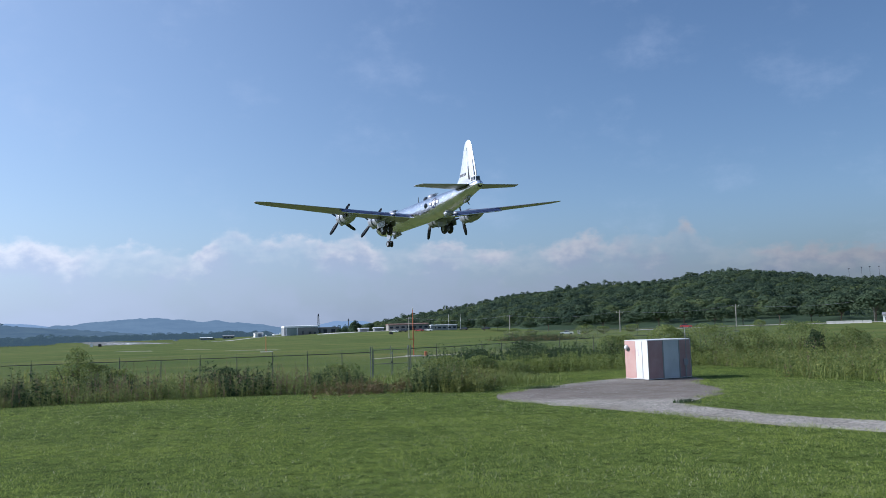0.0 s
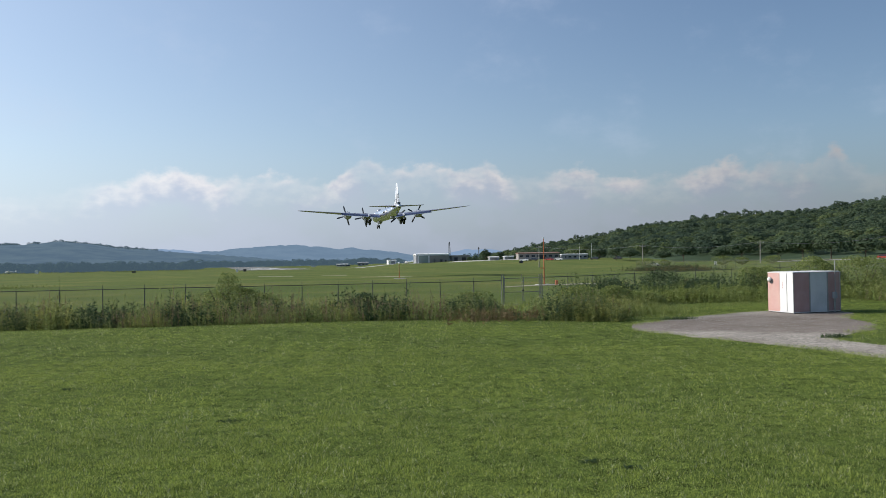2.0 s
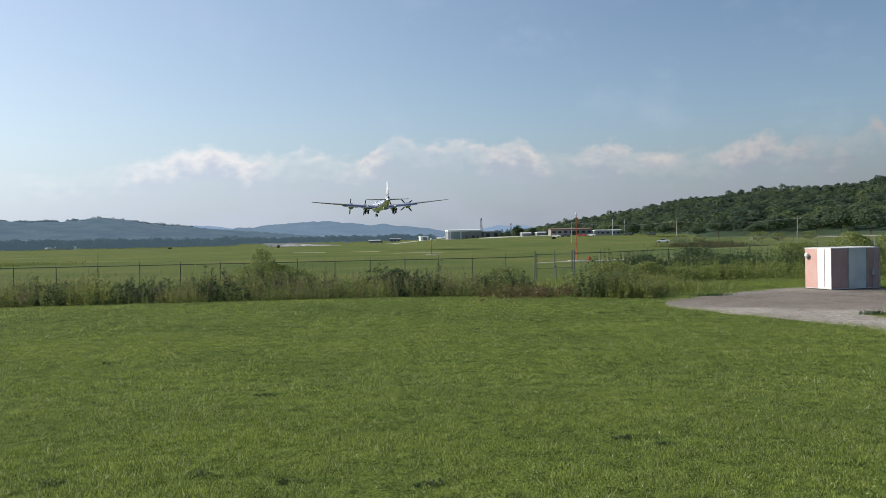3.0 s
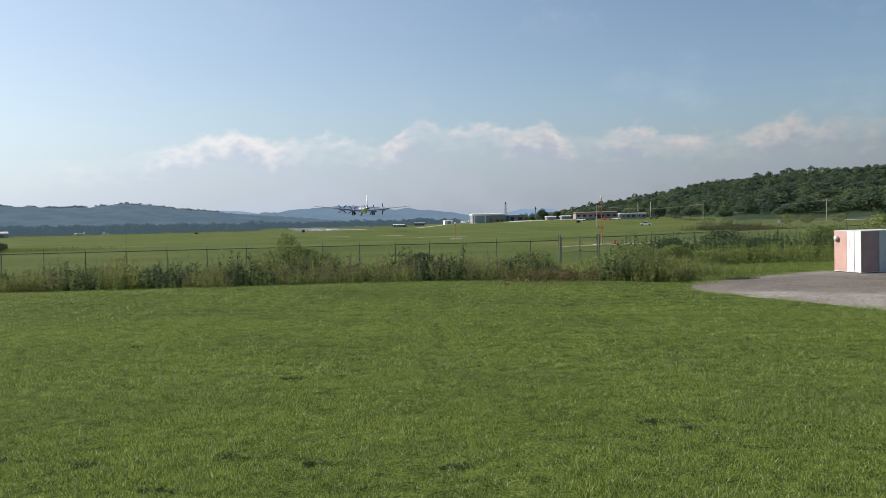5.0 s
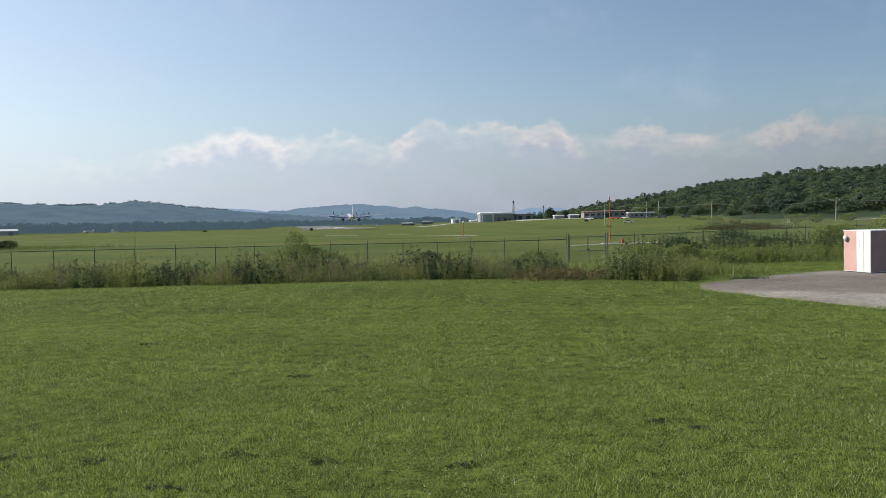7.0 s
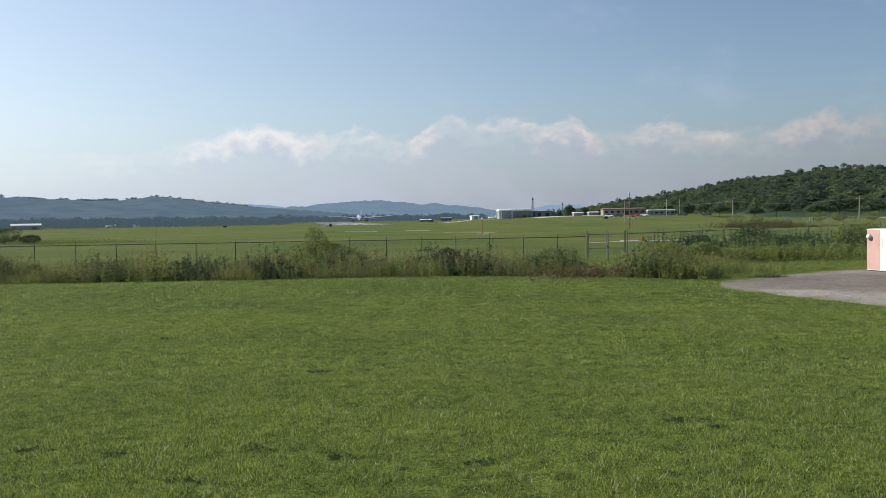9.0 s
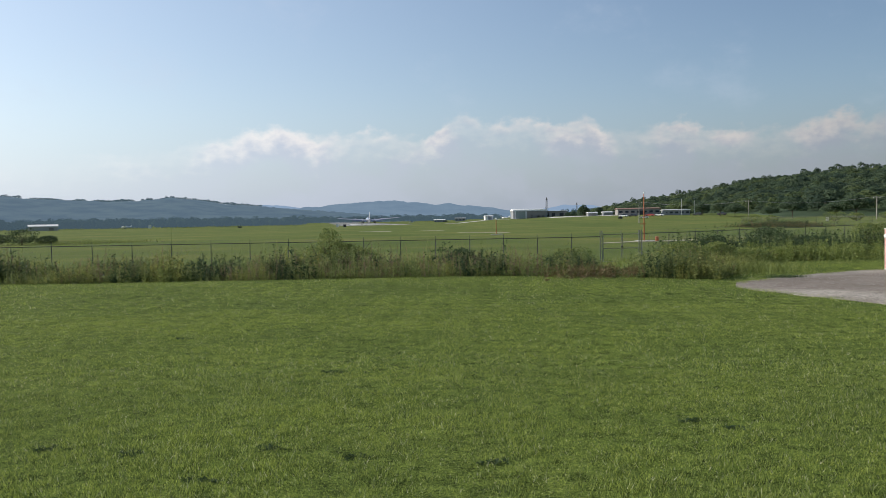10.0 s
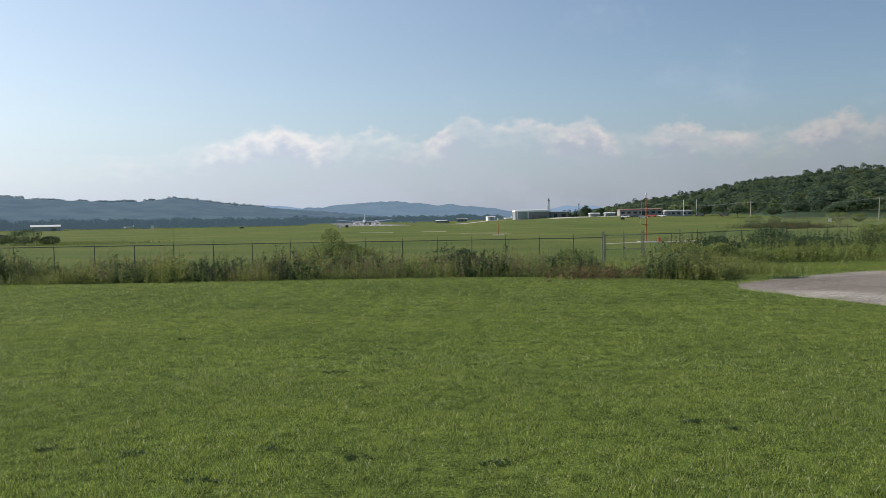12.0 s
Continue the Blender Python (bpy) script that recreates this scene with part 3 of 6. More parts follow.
    # fin with its long fillet, thin oval sections by height
    sect = [(0.70, -7.2, -17.1, 0.12), (1.10, -10.0, -17.15, 0.20), (1.6, -11.9, -17.15, 0.28), (2.4, -12.9, -17.05, 0.27), (3.4, -13.5, -16.9, 0.23), (4.4, -14.0, -16.7, 0.19), (5.3, -14.4, -16.5, 0.15), (5.9, -14.75, -16.3, 0.11), (6.22, -15.1, -16.05, 0.06), (6.30, -15.4, -15.8, 0.02)]
    rings = []
    for z, a, b, t in sect:
        m, h = (a + b) / 2, (a - b) / 2
        rings.append([(t * math.sin(2 * math.pi * i / 18) * (1 if math.cos(2 * math.pi * i / 18) > -0.2 else 0.7), m + h * math.cos(2 * math.pi * i / 18), z) for i in range(18)][::-1])
    fin = part("fin", Shape().loft(rings).mesh("fin", ALU_WHITE, True), plane, "tall white-looking bare-metal fin")
    for sgn in (-1, 1):
        hinge = Shape()
        hinge.loft([[(sgn * 0.15, -15.5, 1.75), (sgn * 0.285, -15.5, 1.75), (sgn * 0.275, -15.68, 1.75), (sgn * 0.15, -15.68, 1.75)], [(sgn * 0.05, -15.4, 5.45), (sgn * 0.15, -15.4, 5.45), (sgn * 0.147, -15.55, 5.45), (sgn * 0.05, -15.55, 5.45)]])
        part("rudder_gap", hinge.mesh("rudder_gap", DARK), fin, "dark gap ahead of the rudder")
        tab = Shape().loft([[(sgn * 0.10, -16.72, 2.0), (sgn * 0.2, -16.72, 2.0), (sgn * 0.2, -16.80, 2.0), (sgn * 0.10, -16.80, 2.0)], [(sgn * 0.05, -16.45, 3.9), (sgn * 0.13, -16.45, 3.9), (sgn * 0.13, -16.52, 3.9), (sgn * 0.05, -16.52, 3.9)]])
        part("rudder_tab", tab.mesh("rudder_tab", ALU_DULL), fin)
        for k in range(5):
            y = -13.55 - 0.33 * k
            skin = 0.265 * math.sqrt(1 - ((y + 15.0) / 2.05) ** 2) + 0.012
            bar = Shape().box((min(sgn * 0.10, sgn * skin), y - 0.10, 2.32), (max(sgn * 0.10, sgn * skin), y + 0.10, 2.64))
            part("serial_bar", bar.mesh("serial_bar", DARK), fin, "black marking bar")
    # tail gunner's cabin
    cab = Shape().loft([[(-0.34, -16.2, 1.25), (0.34, -16.2, 1.25), (0.30, -16.2, 2.0), (-0.30, -16.2, 2.0)], [(-0.36, -17.3, 1.1), (0.36, -17.3, 1.1), (0.26, -17.2, 1.85), (-0.26, -17.2, 1.85)]])
    gun = part("tail_cabin", cab.mesh("tail_cabin", ALU_WHITE), plane, "tail gunner's cabin")
    for sgn in (-1, 1):
        for y in (-16.45, -16.95):
            part("window", Shape().box((min(sgn * 0.28, sgn * 0.365), y - 0.14, 1.42), (max(sgn * 0.28, sgn * 0.365), y + 0.14, 1.8)).mesh("window", GLASS_DARK), gun, "dark side window")
    part("rear_window", Shape().box((-0.2, -17.34, 1.38), (0.2, -17.2, 1.76)).mesh("rear_window", GLASS_DARK), gun, "dark rear window")
    part("tail_turret", Shape().lathe([(0.36, 0), (0.40, 0.2), (0.32, 0.48), (0.08, 0.62)], Matrix.Translation((0, -17.25, 0.82)) @ pose(0, 0, 0, 90, 0, 0)).mesh("tail_turret", DARK, True), plane, "dark tail gun turret")
    bump = Shape().loft([ring(-13.3, 0.05, -0.58, 1, 10), ring(-13.9, 0.22, -0.48, 1, 10), ring(-14.6, 0.24, -0.34, 1, 10), ring(-15.2, 0.05, -0.12, 1, 10)])
    sk = part("tail_skid", bump.mesh("tail_skid", ALU_DULL, True), plane)
    part("skid_leg", Shape().tube((0, -14.2, -0.45), (0, -14.7, -1.0), 0.09, 0.06).mesh("skid_leg", DARK), sk, "dark skid leg")
    # turrets and gunners' domes
    for y, up in ((7.6, 1), (-5.2, 1), (6.8, -1), (-9.3, -1)):
        r, c = hull_radius(y)
        base = c + up * (r - 0.12)
        t = Shape().lathe([(0.62, 0), (0.62, 0.18), (0.5, 0.42), (0.2, 0.55)], Matrix.Translation((0, y, base)) @ (pose(0, 0, 0) if up > 0 else pose(0, 0, 0, 180)))
        tur = part("gun_turret", t.mesh("gun_turret", ALU_DULL, True), plane, "low domed gun turret")
        for sx in (-0.14, 0.14):
            part("gun_barrel", Shape().tube((sx, y - 0.3, base + up * 0.38), (sx, y - 1.3, base + up * 0.42), 0.045).mesh("gun_barrel", DARK), tur)
    part("sighting_dome", Shape().lathe([(0.42, 0), (0.4, 0.2), (0.25, 0.4), (0.05, 0.48)], Matrix.Translation((0, -3.4, 1.38))).mesh("sighting_dome", GLASS_DARK, True), plane, "glazed sighting dome")
    part("aerial_mast", Shape().tube((0, -0.9, 1.3), (0, -1.1, 2.2), 0.05, 0.03).mesh("aerial_mast", DARK), plane)
    for sgn in (-1, 1):
        x, y, z = on_hull(-6.0, 0.25, sgn)
        part("side_blister", Shape().lathe([(0.34, 0), (0.32, 0.10), (0.2, 0.22), (0.04, 0.28)], Matrix.Translation((x - sgn * 0.06, y, z)) @ pose(0, 0, 0, 0, sgn * 90, 0)).mesh("side_blister", GLASS_DARK, True), plane, "dark glazed side blister")
        # star with bars aft of the blister
        Y, Z = -8.1, 0.30
        hull_patch("insignia_disc", plane, [(Y + 0.66 * math.cos(t * math.pi / 12), Z + 0.66 * math.sin(t * math.pi / 12)) for t in range(24)], sgn, NAVY, "dark blue insignia disc", 0.012)
        for d in (-1, 1):
            hull_patch("insignia_border", plane, [(Y + d * 0.5, Z + 0.24), (Y + d * 1.3, Z + 0.24), (Y + d * 1.3, Z - 0.24), (Y + d * 0.5, Z - 0.24)], sgn, NAVY, "dark blue bar border", 0.014)
            hull_patch("insignia_bar", plane, [(Y + d * 0.62, Z + 0.15), (Y + d * 1.2, Z + 0.15), (Y + d * 1.2, Z - 0.15), (Y + d * 0.62, Z - 0.15)], sgn, WHITE, "white insignia bar", 0.028)
        hull_patch("insignia_star", plane, [(Y + a, Z + b) for a, b in star_points(0.62)], sgn, WHITE, "white five-pointed star", 0.034)
        for y in (3.2, 9.6):
            hull_patch("fuselage_window", plane, [(y + 0.22 * math.cos(t * math.pi / 6), 0.45 + 0.22 * math.sin(t * math.pi / 6)) for t in range(12)], sgn, GLASS_DARK, "round dark window", 0.012)
    # engines
    spins = []
    for k, (x, front, tail) in enumerate(((-9.0, 4.0, -2.4), (-4.35, 4.7, -3.3), (4.35, 4.7, -3.3), (9.0, 4.0, -2.4))):
        le, ch, zw, th = wing_at(x)
        zc = zw - 0.10
        prof = [(front, 0.55, 0), (front - 0.15, 0.74, 0), (front - 0.7, 0.84, 0), (front - 1.6, 0.86, -0.04), (front - 2.6, 0.82, -0.12), (0.5, 0.74, -0.18), (tail + 1.6, 0.5, -0.16), (tail + 0.6, 0.24, -0.06), (tail, 0.05, 0.0)]
        nac = part("engine_nacelle", Shape().loft([[(x + px, py, pz) for px, py, pz in ring(y, r, zc + dz, 1.05)] for y, r, dz in prof]).mesh("engine_nacelle", ALU_DULL, True), plane, "bare-metal engine nacelle with dark cowl opening")
        part("cowl_opening", Shape().tube((x, front - 0.1, zc), (x, front + 0.02, zc), 0.6, 0.58, 18).mesh("cowl_opening", DARK), nac, "dark cowl opening")
        part("cowl_flap_ring", Shape().loft([[(x + px, py, pz) for px, py, pz in ring(front - 1.5, 0.87, zc - 0.04, 1.05)], [(x + px, py, pz) for px, py, pz in ring(front - 2.0, 0.95, zc - 0.07, 1.05)], [(x + px, py, pz) for px, py, pz in ring(front - 2.0, 0.84, zc - 0.07, 1.05)]], caps=False).mesh("cowl_flap_ring", ALU_DULL, True), nac)
        part("air_scoop", Shape().loft([ring2 for ring2 in ([(x + px * 0.5, py, pz) for px, py, pz in ring(front - 0.2, 0.5, zc - 0.72, 0.5, 12)], [(x + px * 0.5, py, pz) for px, py, pz in ring(front - 2.4, 0.48, zc - 0.68, 0.5, 12)])]).mesh("air_scoop", ALU_DULL, True), nac)
        for s2 in (-1, 1):
            part("exhaust_panel", Shape().box((x + s2 * 0.72 - 0.06, -0.2, zc - 0.35), (x + s2 * 0.72 + 0.06, 1.0, zc + 0.0), bevel=0.03).mesh("exhaust_panel", DARK), nac, "dark exhaust panel")
        prop = new("propeller", Shape().lathe([(0.02, 0.55), (0.18, 0.42), (0.27, 0.1), (0.27, -0.2)], pose(0, 0, 0, -90, 0, 0)).mesh("propeller", DARK, True))
        prop.parent = plane
        tagged(prop, "dark four-bladed propeller")
        base = Shape()
        rr = []
        for r0, c0, tw, t0 in ((0.2, 0.10, 50, 0.10), (0.6, 0.17, 45, 0.09), (1.2, 0.23, 36, 0.06), (1.9, 0.22, 28, 0.04), (2.4, 0.16, 22, 0.025), (2.52, 0.06, 20, 0.012)):
            ca, sa = math.cos(radians(tw)), math.sin(radians(tw))
            rr.append([(c * ca - d * sa, c * sa + d * ca, r0) for c, d in ((-c0, 0), (0, t0), (c0, 0), (0, -t0))])
        blade_me = base.loft(rr).mesh("blade", DARK)
        for q in range(4):
            part("blade", blade_me, prop, at=pose(0, 0, 0, 0, 90 * q, 0))
        spins.append((prop, (x, front + 0.28, zc), (36, 40, 12, -10)[k]))
    # main gear under the inner engines
    def wheel(name, parent, x, y, z, r, w):
        prof = [(r * 0.45, -w * 0.35), (r * 0.62, -w * 0.5), (r * 0.88, -w * 0.47), (r, -w * 0.22), (r, w * 0.22), (r * 0.88, w * 0.47), (r * 0.62, w * 0.5), (r * 0.45, w * 0.35)]
        m = Matrix.Translation((x, y, z)) @ pose(0, 0, 0, 0, 90, 0)
        wh = part(name, Shape().lathe(prof, m, 22).mesh(name, RUBBER, True), parent, "black rubber tyre")
        part("rim", Shape().lathe([(0.1, -w * 0.42), (r * 0.5, -w * 0.4), (r * 0.5, w * 0.4), (0.1, w * 0.42)], m, 14).mesh("rim", ALU_DULL), wh, "grey metal rim")

    for sgn in (-1, 1):
        x = sgn * 4.35
        leg = part("main_gear", Shape().tube((x, 0.3, -0.6), (x, 0, -1.78), 0.15, 0.12, 10).tube((x, -1.4, -0.8), (x, 0, -1.45), 0.07).tube((x - 0.55, 0, -1.78), (x + 0.55, 0, -1.78), 0.1).mesh("main_gear", ALU_DULL, True), plane, "main gear leg with twin wheels")
        for d in (-0.42, 0.42):
            wheel("wheel", leg, x + d, 0, -1.78, 0.71, 0.44)
        for d in (-1, 1):
            part("gear_door", Shape().box((x + d * 0.72 - 0.02, -1.4, -1.5), (x + d * 0.72 + 0.02, 1.2, -0.75), bevel=0.01).mesh("gear_door", ALU_DULL), leg, "open gear door")
    leg = part("nose_gear", Shape().tube((0, 9.35, -1.2), (0, 9.55, -2.55), 0.10, 0.08, 10).tube((0, 8.3, -1.3), (0, 9.5, -2.1), 0.05).tube((-0.3, 9.55, -2.55), (0.3, 9.55, -2.55), 0.07).mesh("nose_gear", ALU_DULL, True), plane, "nose gear leg with twin wheels")
    for d in (-0.24, 0.24):
        wheel("wheel", leg, d, 9.55, -2.55, 0.46, 0.28)
    for d in (-1, 1):
        part("gear_door", Shape().box((d * 0.5 - 0.02, 8.2, -1.95), (d * 0.5 + 0.02, 9.3, -1.28), bevel=0.01).mesh("gear_door", ALU_DULL), leg, "open gear door")
    return plane, spins


aircraft, propellers = build_aircraft()

# ---- hills and woods ----
rng = np.random.default_rng(7)


def ridge(name, az0, az1, near, far, profile, mat, label, rough, foot=-2.0, step=0.12, rows=12, seed=0, bumps=0.0):
    """A long hill seen from the lawn: its crest follows angles of height by bearing."""
    az = np.arange(az0, az1, step)
    el = np.interp(az, [p[0] for p in profile], [p[1] for p in profile])
    v, f = [], []
    for i, (a, e) in enumerate(zip(az, el)):
        n0 = near(a) if callable(near) else near
        top = EYE + math.tan(radians(e)) * far
        for j in range(rows):
            t = j / (rows - 1)
            r = n0 + (far - n0) * t
            h = foot + (top - foot) * (t * t * (3 - 2 * t)) if t < 1 else top
            p = polar(a, r)
            h += rough * noise.fractal((p[0] * 0.012 + seed, p[1] * 0.012, 0.0), 1.0, 2.0, 4) * (0.3 + t) * (1 if 0 < t else 0)
            if t == 1:
                h += bumps * abs(noise.noise((a * 9.0, seed, 0))) + bumps * 0.6 * noise.noise((a * 3.1, seed, 4))
            v.append((*p, h))
        p = polar(a, far * 1.12)
        v.append((*p, foot))
    k = rows + 1
    f = [[i * k + j, (i + 1) * k + j, (i + 1) * k + j + 1, i * k + j + 1] for i in range(len(az) - 1) for j in range(k - 1)]
    return tagged(new(name, mesh_of(name, v, f, mat, True)), label, "hill", kind="structure")


# the blue glow of these four is painted haze, not leaf colour
FAR_HAZED = material("hazed_mountain_forest", (0.16, 0.21, 0.22), 0.95, 0.0, (0.04, 0.07, 0.08), 0.009, 0.9, 0.05, 0.0, 0.05, "World", glow=(0.172, 0.252, 0.352, 0.84))
FARTHEST_HAZED = material("hazed_farthest_forest", (0.05, 0.08, 0.07), 0.95, 0.0, (0.04, 0.07, 0.06), 0.004, 0.3, 0.03, 0.0, 0.05, "World", glow=(0.25, 0.35, 0.50, 0.95))
RIDGE_HAZED = material("hazed_wooded_ridge", (0.12, 0.16, 0.12), 0.95, 0.0, (0.03, 0.055, 0.05), 0.018, 0.6, 0.11, 0.0, 0.05, "World", glow=(0.118, 0.180, 0.262, 0.68))
TREE_HAZED = material("hazed_wood_leaves", (0.052, 0.084, 0.042), 0.9, 0.0, (0.034, 0.058, 0.032), 0.02, 0.5, 0.1, 0.0, 0.05, "World", 0.6, glow=(0.088, 0.138, 0.180, 0.62))

ridge("backdrop_pale_mountain", -30, 22, 4000, 4750, [(-30, 0.7), (-16, 0.8), (-12.9, 1.05), (-11.8, 1.16), (-9.6, 0.9), (-7, 0.6), (3, 0.4), (5.5, 0.35), (6.7, 0.52), (8.2, 0.74), (9.7, 0.76), (11, 0.6), (22, 0.2)], FARTHEST_HAZED, "far mountain ridge with pale blue haze put into its colour", 6, step=0.2)
ridge("backdrop_blue_mountain", -14, 8, 3000, 4100, [(-14, 0.5), (-10.5, 0.86), (-9.2, 0.86), (-8.5, 0.92), (-7, 1.04), (-5.4, 1.17), (-4.2, 1.28), (-3, 1.26), (-2, 1.14), (0.2, 0.97), (1.2, 0.92), (2.5, 0.82), (3.7, 0.66), (4.6, 0.50), (6, 0.2), (8, 0.0)], FAR_HAZED, "wooded mountain with blue haze put into its colour", 8, step=0.1)
ridge("backdrop_wooded_ridge", -48, -1, 1500, 2300, [(-48, 2.0), (-35, 2.0), (-27.6, 1.84), (-25.9, 1.63), (-23.9, 1.52), (-21.6, 1.42), (-19.6, 1.47), (-17.7, 1.62), (-16.3, 1.50), (-14.4, 1.22), (-11.8, 0.97), (-8.5, 0.70), (-5.1, 0.38), (-2.4, 0.12), (-1, 0.0)], RIDGE_HAZED, "wooded ridge with blue haze put into its colour", 2.0, step=0.05, bumps=4.0)


def crown_template(k, seed):
    """Leaf clumps over an uneven crown of unit size, as loose triangles: (k, 3, 3)."""
    g = np.random.default_rng(seed)
    d = g.normal(size=(k, 3))
    d /= np.linalg.norm(d, axis=1)[:, None]
    d[:, 2] = np.where(d[:, 2] < -0.45, -d[:, 2], d[:, 2])
    lobes = g.normal(size=(6, 3))
    lobes /= np.linalg.norm(lobes, axis=1)[:, None]
    bulge = 0.72 + 0.34 * np.max(d @ lobes.T, axis=1) ** 3
    r = bulge * (0.78 + 0.26 * g.random(k))
    c = d * r[:, None]
    size = 0.105 + 0.085 * g.random(k)
    t1 = np.cross(d, g.normal(size=(k, 3)))
    t1 /= np.linalg.norm(t1, axis=1)[:, None]
    t2 = np.cross(d, t1) + 0.5 * g.normal(size=(k, 3))
    t2 /= np.linalg.norm(t2, axis=1)[:, None]
    s = size[:, None]
    return np.stack([c + t1 * s, c - t1 * s * 0.6 + t2 * s * 0.8, c - t1 * s * 0.5 - t2 * s * 0.9 + d * s * 0.2], 1)


CROWNS = [crown_template(185, 100 + i) for i in range(8)]


def woods(name, places, mat, label):
    """One mass of crowns: places are rows of x, y, base height, crown radius, crown height."""
    out = []
    for i, (x, y, z, r, h) in enumerate(places):
        t = CROWNS[i % 8]
        a = rng.random() * 6.28
        c, s = math.cos(a), math.sin(a)
        q = t @ np.array([[c, s, 0], [-s, c, 0], [0, 0, 1]]).T
        out.append(q * np.array([r, r, h / 2]) + np.array([x, y, z + h * 0.52]))
    me = tri_mesh(name, np.concatenate(out), mat)
    return tagged(new(name, me), label, "woods", kind="stuff")


RIGHT = [(6, -0.2), (8.5, 0.25), (10.3, 0.62), (12.4, 1.05), (13.9, 1.36), (16.2, 1.60), (17.3, 1.80), (20.3, 2.42), (23.5, 2.74), (26.4, 2.95), (28.7, 3.05), (30.6, 3.00), (33, 3.40), (34.4, 3.56), (36.1, 3.38), (39.4, 2.92), (41.2, 2.65), (43, 2.6), (46, 2.6), (60, 2.2), (80, 1.5)]
CREST = 900.0


def hill_foot(az):
    return float(np.interp(az, [6, 10, 16, 22, 30, 45, 80], [780, 700, 560, 430, 390, 370, 380]))


def hill_height(az, r):
    e = np.interp(az, [p[0] for p in RIGHT], [p[1] for p in RIGHT])
    top = EYE + math.tan(radians(max(0.0, e))) * CREST - 6.9
    n0 = hill_foot(az)
    t = min(1.0, max(0.0, (r - n0) / (CREST - n0)))
    p = polar(az, r)
    return 0.2 + (top - 0.2) * t ** 0.9 + 2.0 * noise.noise((p[0] * 0.02, p[1] * 0.02, 5)) * t


def build_right_hill():
    az = np.arange(6, 80, 0.5)
    v, f = [], []
    rows = 16
    for a in az:
        n0 = hill_foot(a)
        for j in range(rows):
            r = n0 - 25 + (CREST + 25 - n0) * j / (rows - 1)
            v.append((*polar(a, r), hill_height(a, r) if j else -1.5))
        v.append((*polar(a, CREST * 1.3), -2))
    k = rows + 1
    f = [[i * k + j, (i + 1) * k + j, (i + 1) * k + j + 1, i * k + j + 1] for i in range(len(az) - 1) for j in range(k - 1)]
    tagged(new("wooded_hill", mesh_of("wooded_hill", v, f, HILL_FLOOR, True)), "dark forest floor of a wooded hill", "hill", kind="structure")
    kinds = {"dark": [], "mid": [], "light": []}
    g = np.random.default_rng(11)
    a = 7.0
    while a < 56:
        n0 = hill_foot(a)
        for _ in range(50 if a < 46 else 10):
            u = g.random()
            r = n0 + 4 + (CREST - n0) * u ** 0.85
            aa = a + g.random() * 0.6
            x, y = polar(aa, r)
            stand = 1.0 + 0.55 * noise.noise((x * 0.013, y * 0.013, 3.0))  # older and younger stands
            h = (4.8 + 5.2 * g.random() ** 1.6) * stand * (1.0 - 0.3 * max(0.0, u - 0.8) / 0.2) if u > 0.06 else 4 + 6 * g.random()
            rad = h * (0.52 + 0.30 * g.random())
            tone = noise.noise((x * 0.02, y * 0.02, 8.0)) + 0.55 * g.normal() + (0.35 if u < 0.12 else 0.0)
            kinds["light" if tone > 0.55 else ("dark" if tone < -0.45 else "mid")].append((x, y, hill_height(aa, r) - h * (0.46 if u > 0.06 else 0.1), rad, h))
        # a closed line of crowns along the crest
        for _ in range(3):
            aa = a + g.random() * 0.6
            x, y = polar(aa, CREST - 8 * g.random())
            h = 4.6 + 2.2 * g.random() + (2.0 if g.random() > 0.92 else 0)
            kinds["mid"].append((x, y, hill_height(aa, CREST) - 1.0, h * 0.5, h))
        a += 0.6
    woods("hillside_woods", kinds["mid"], TREES, "dense green broadleaf woods over the hill")
    woods("dark_hillside_woods", kinds["dark"], TREES_DARK, "dark green broadleaf trees among the hill woods")
    woods("light_hillside_woods", kinds["light"], TREES_LIGHT, "lighter yellow-green trees among the hill woods")


build_right_hill()


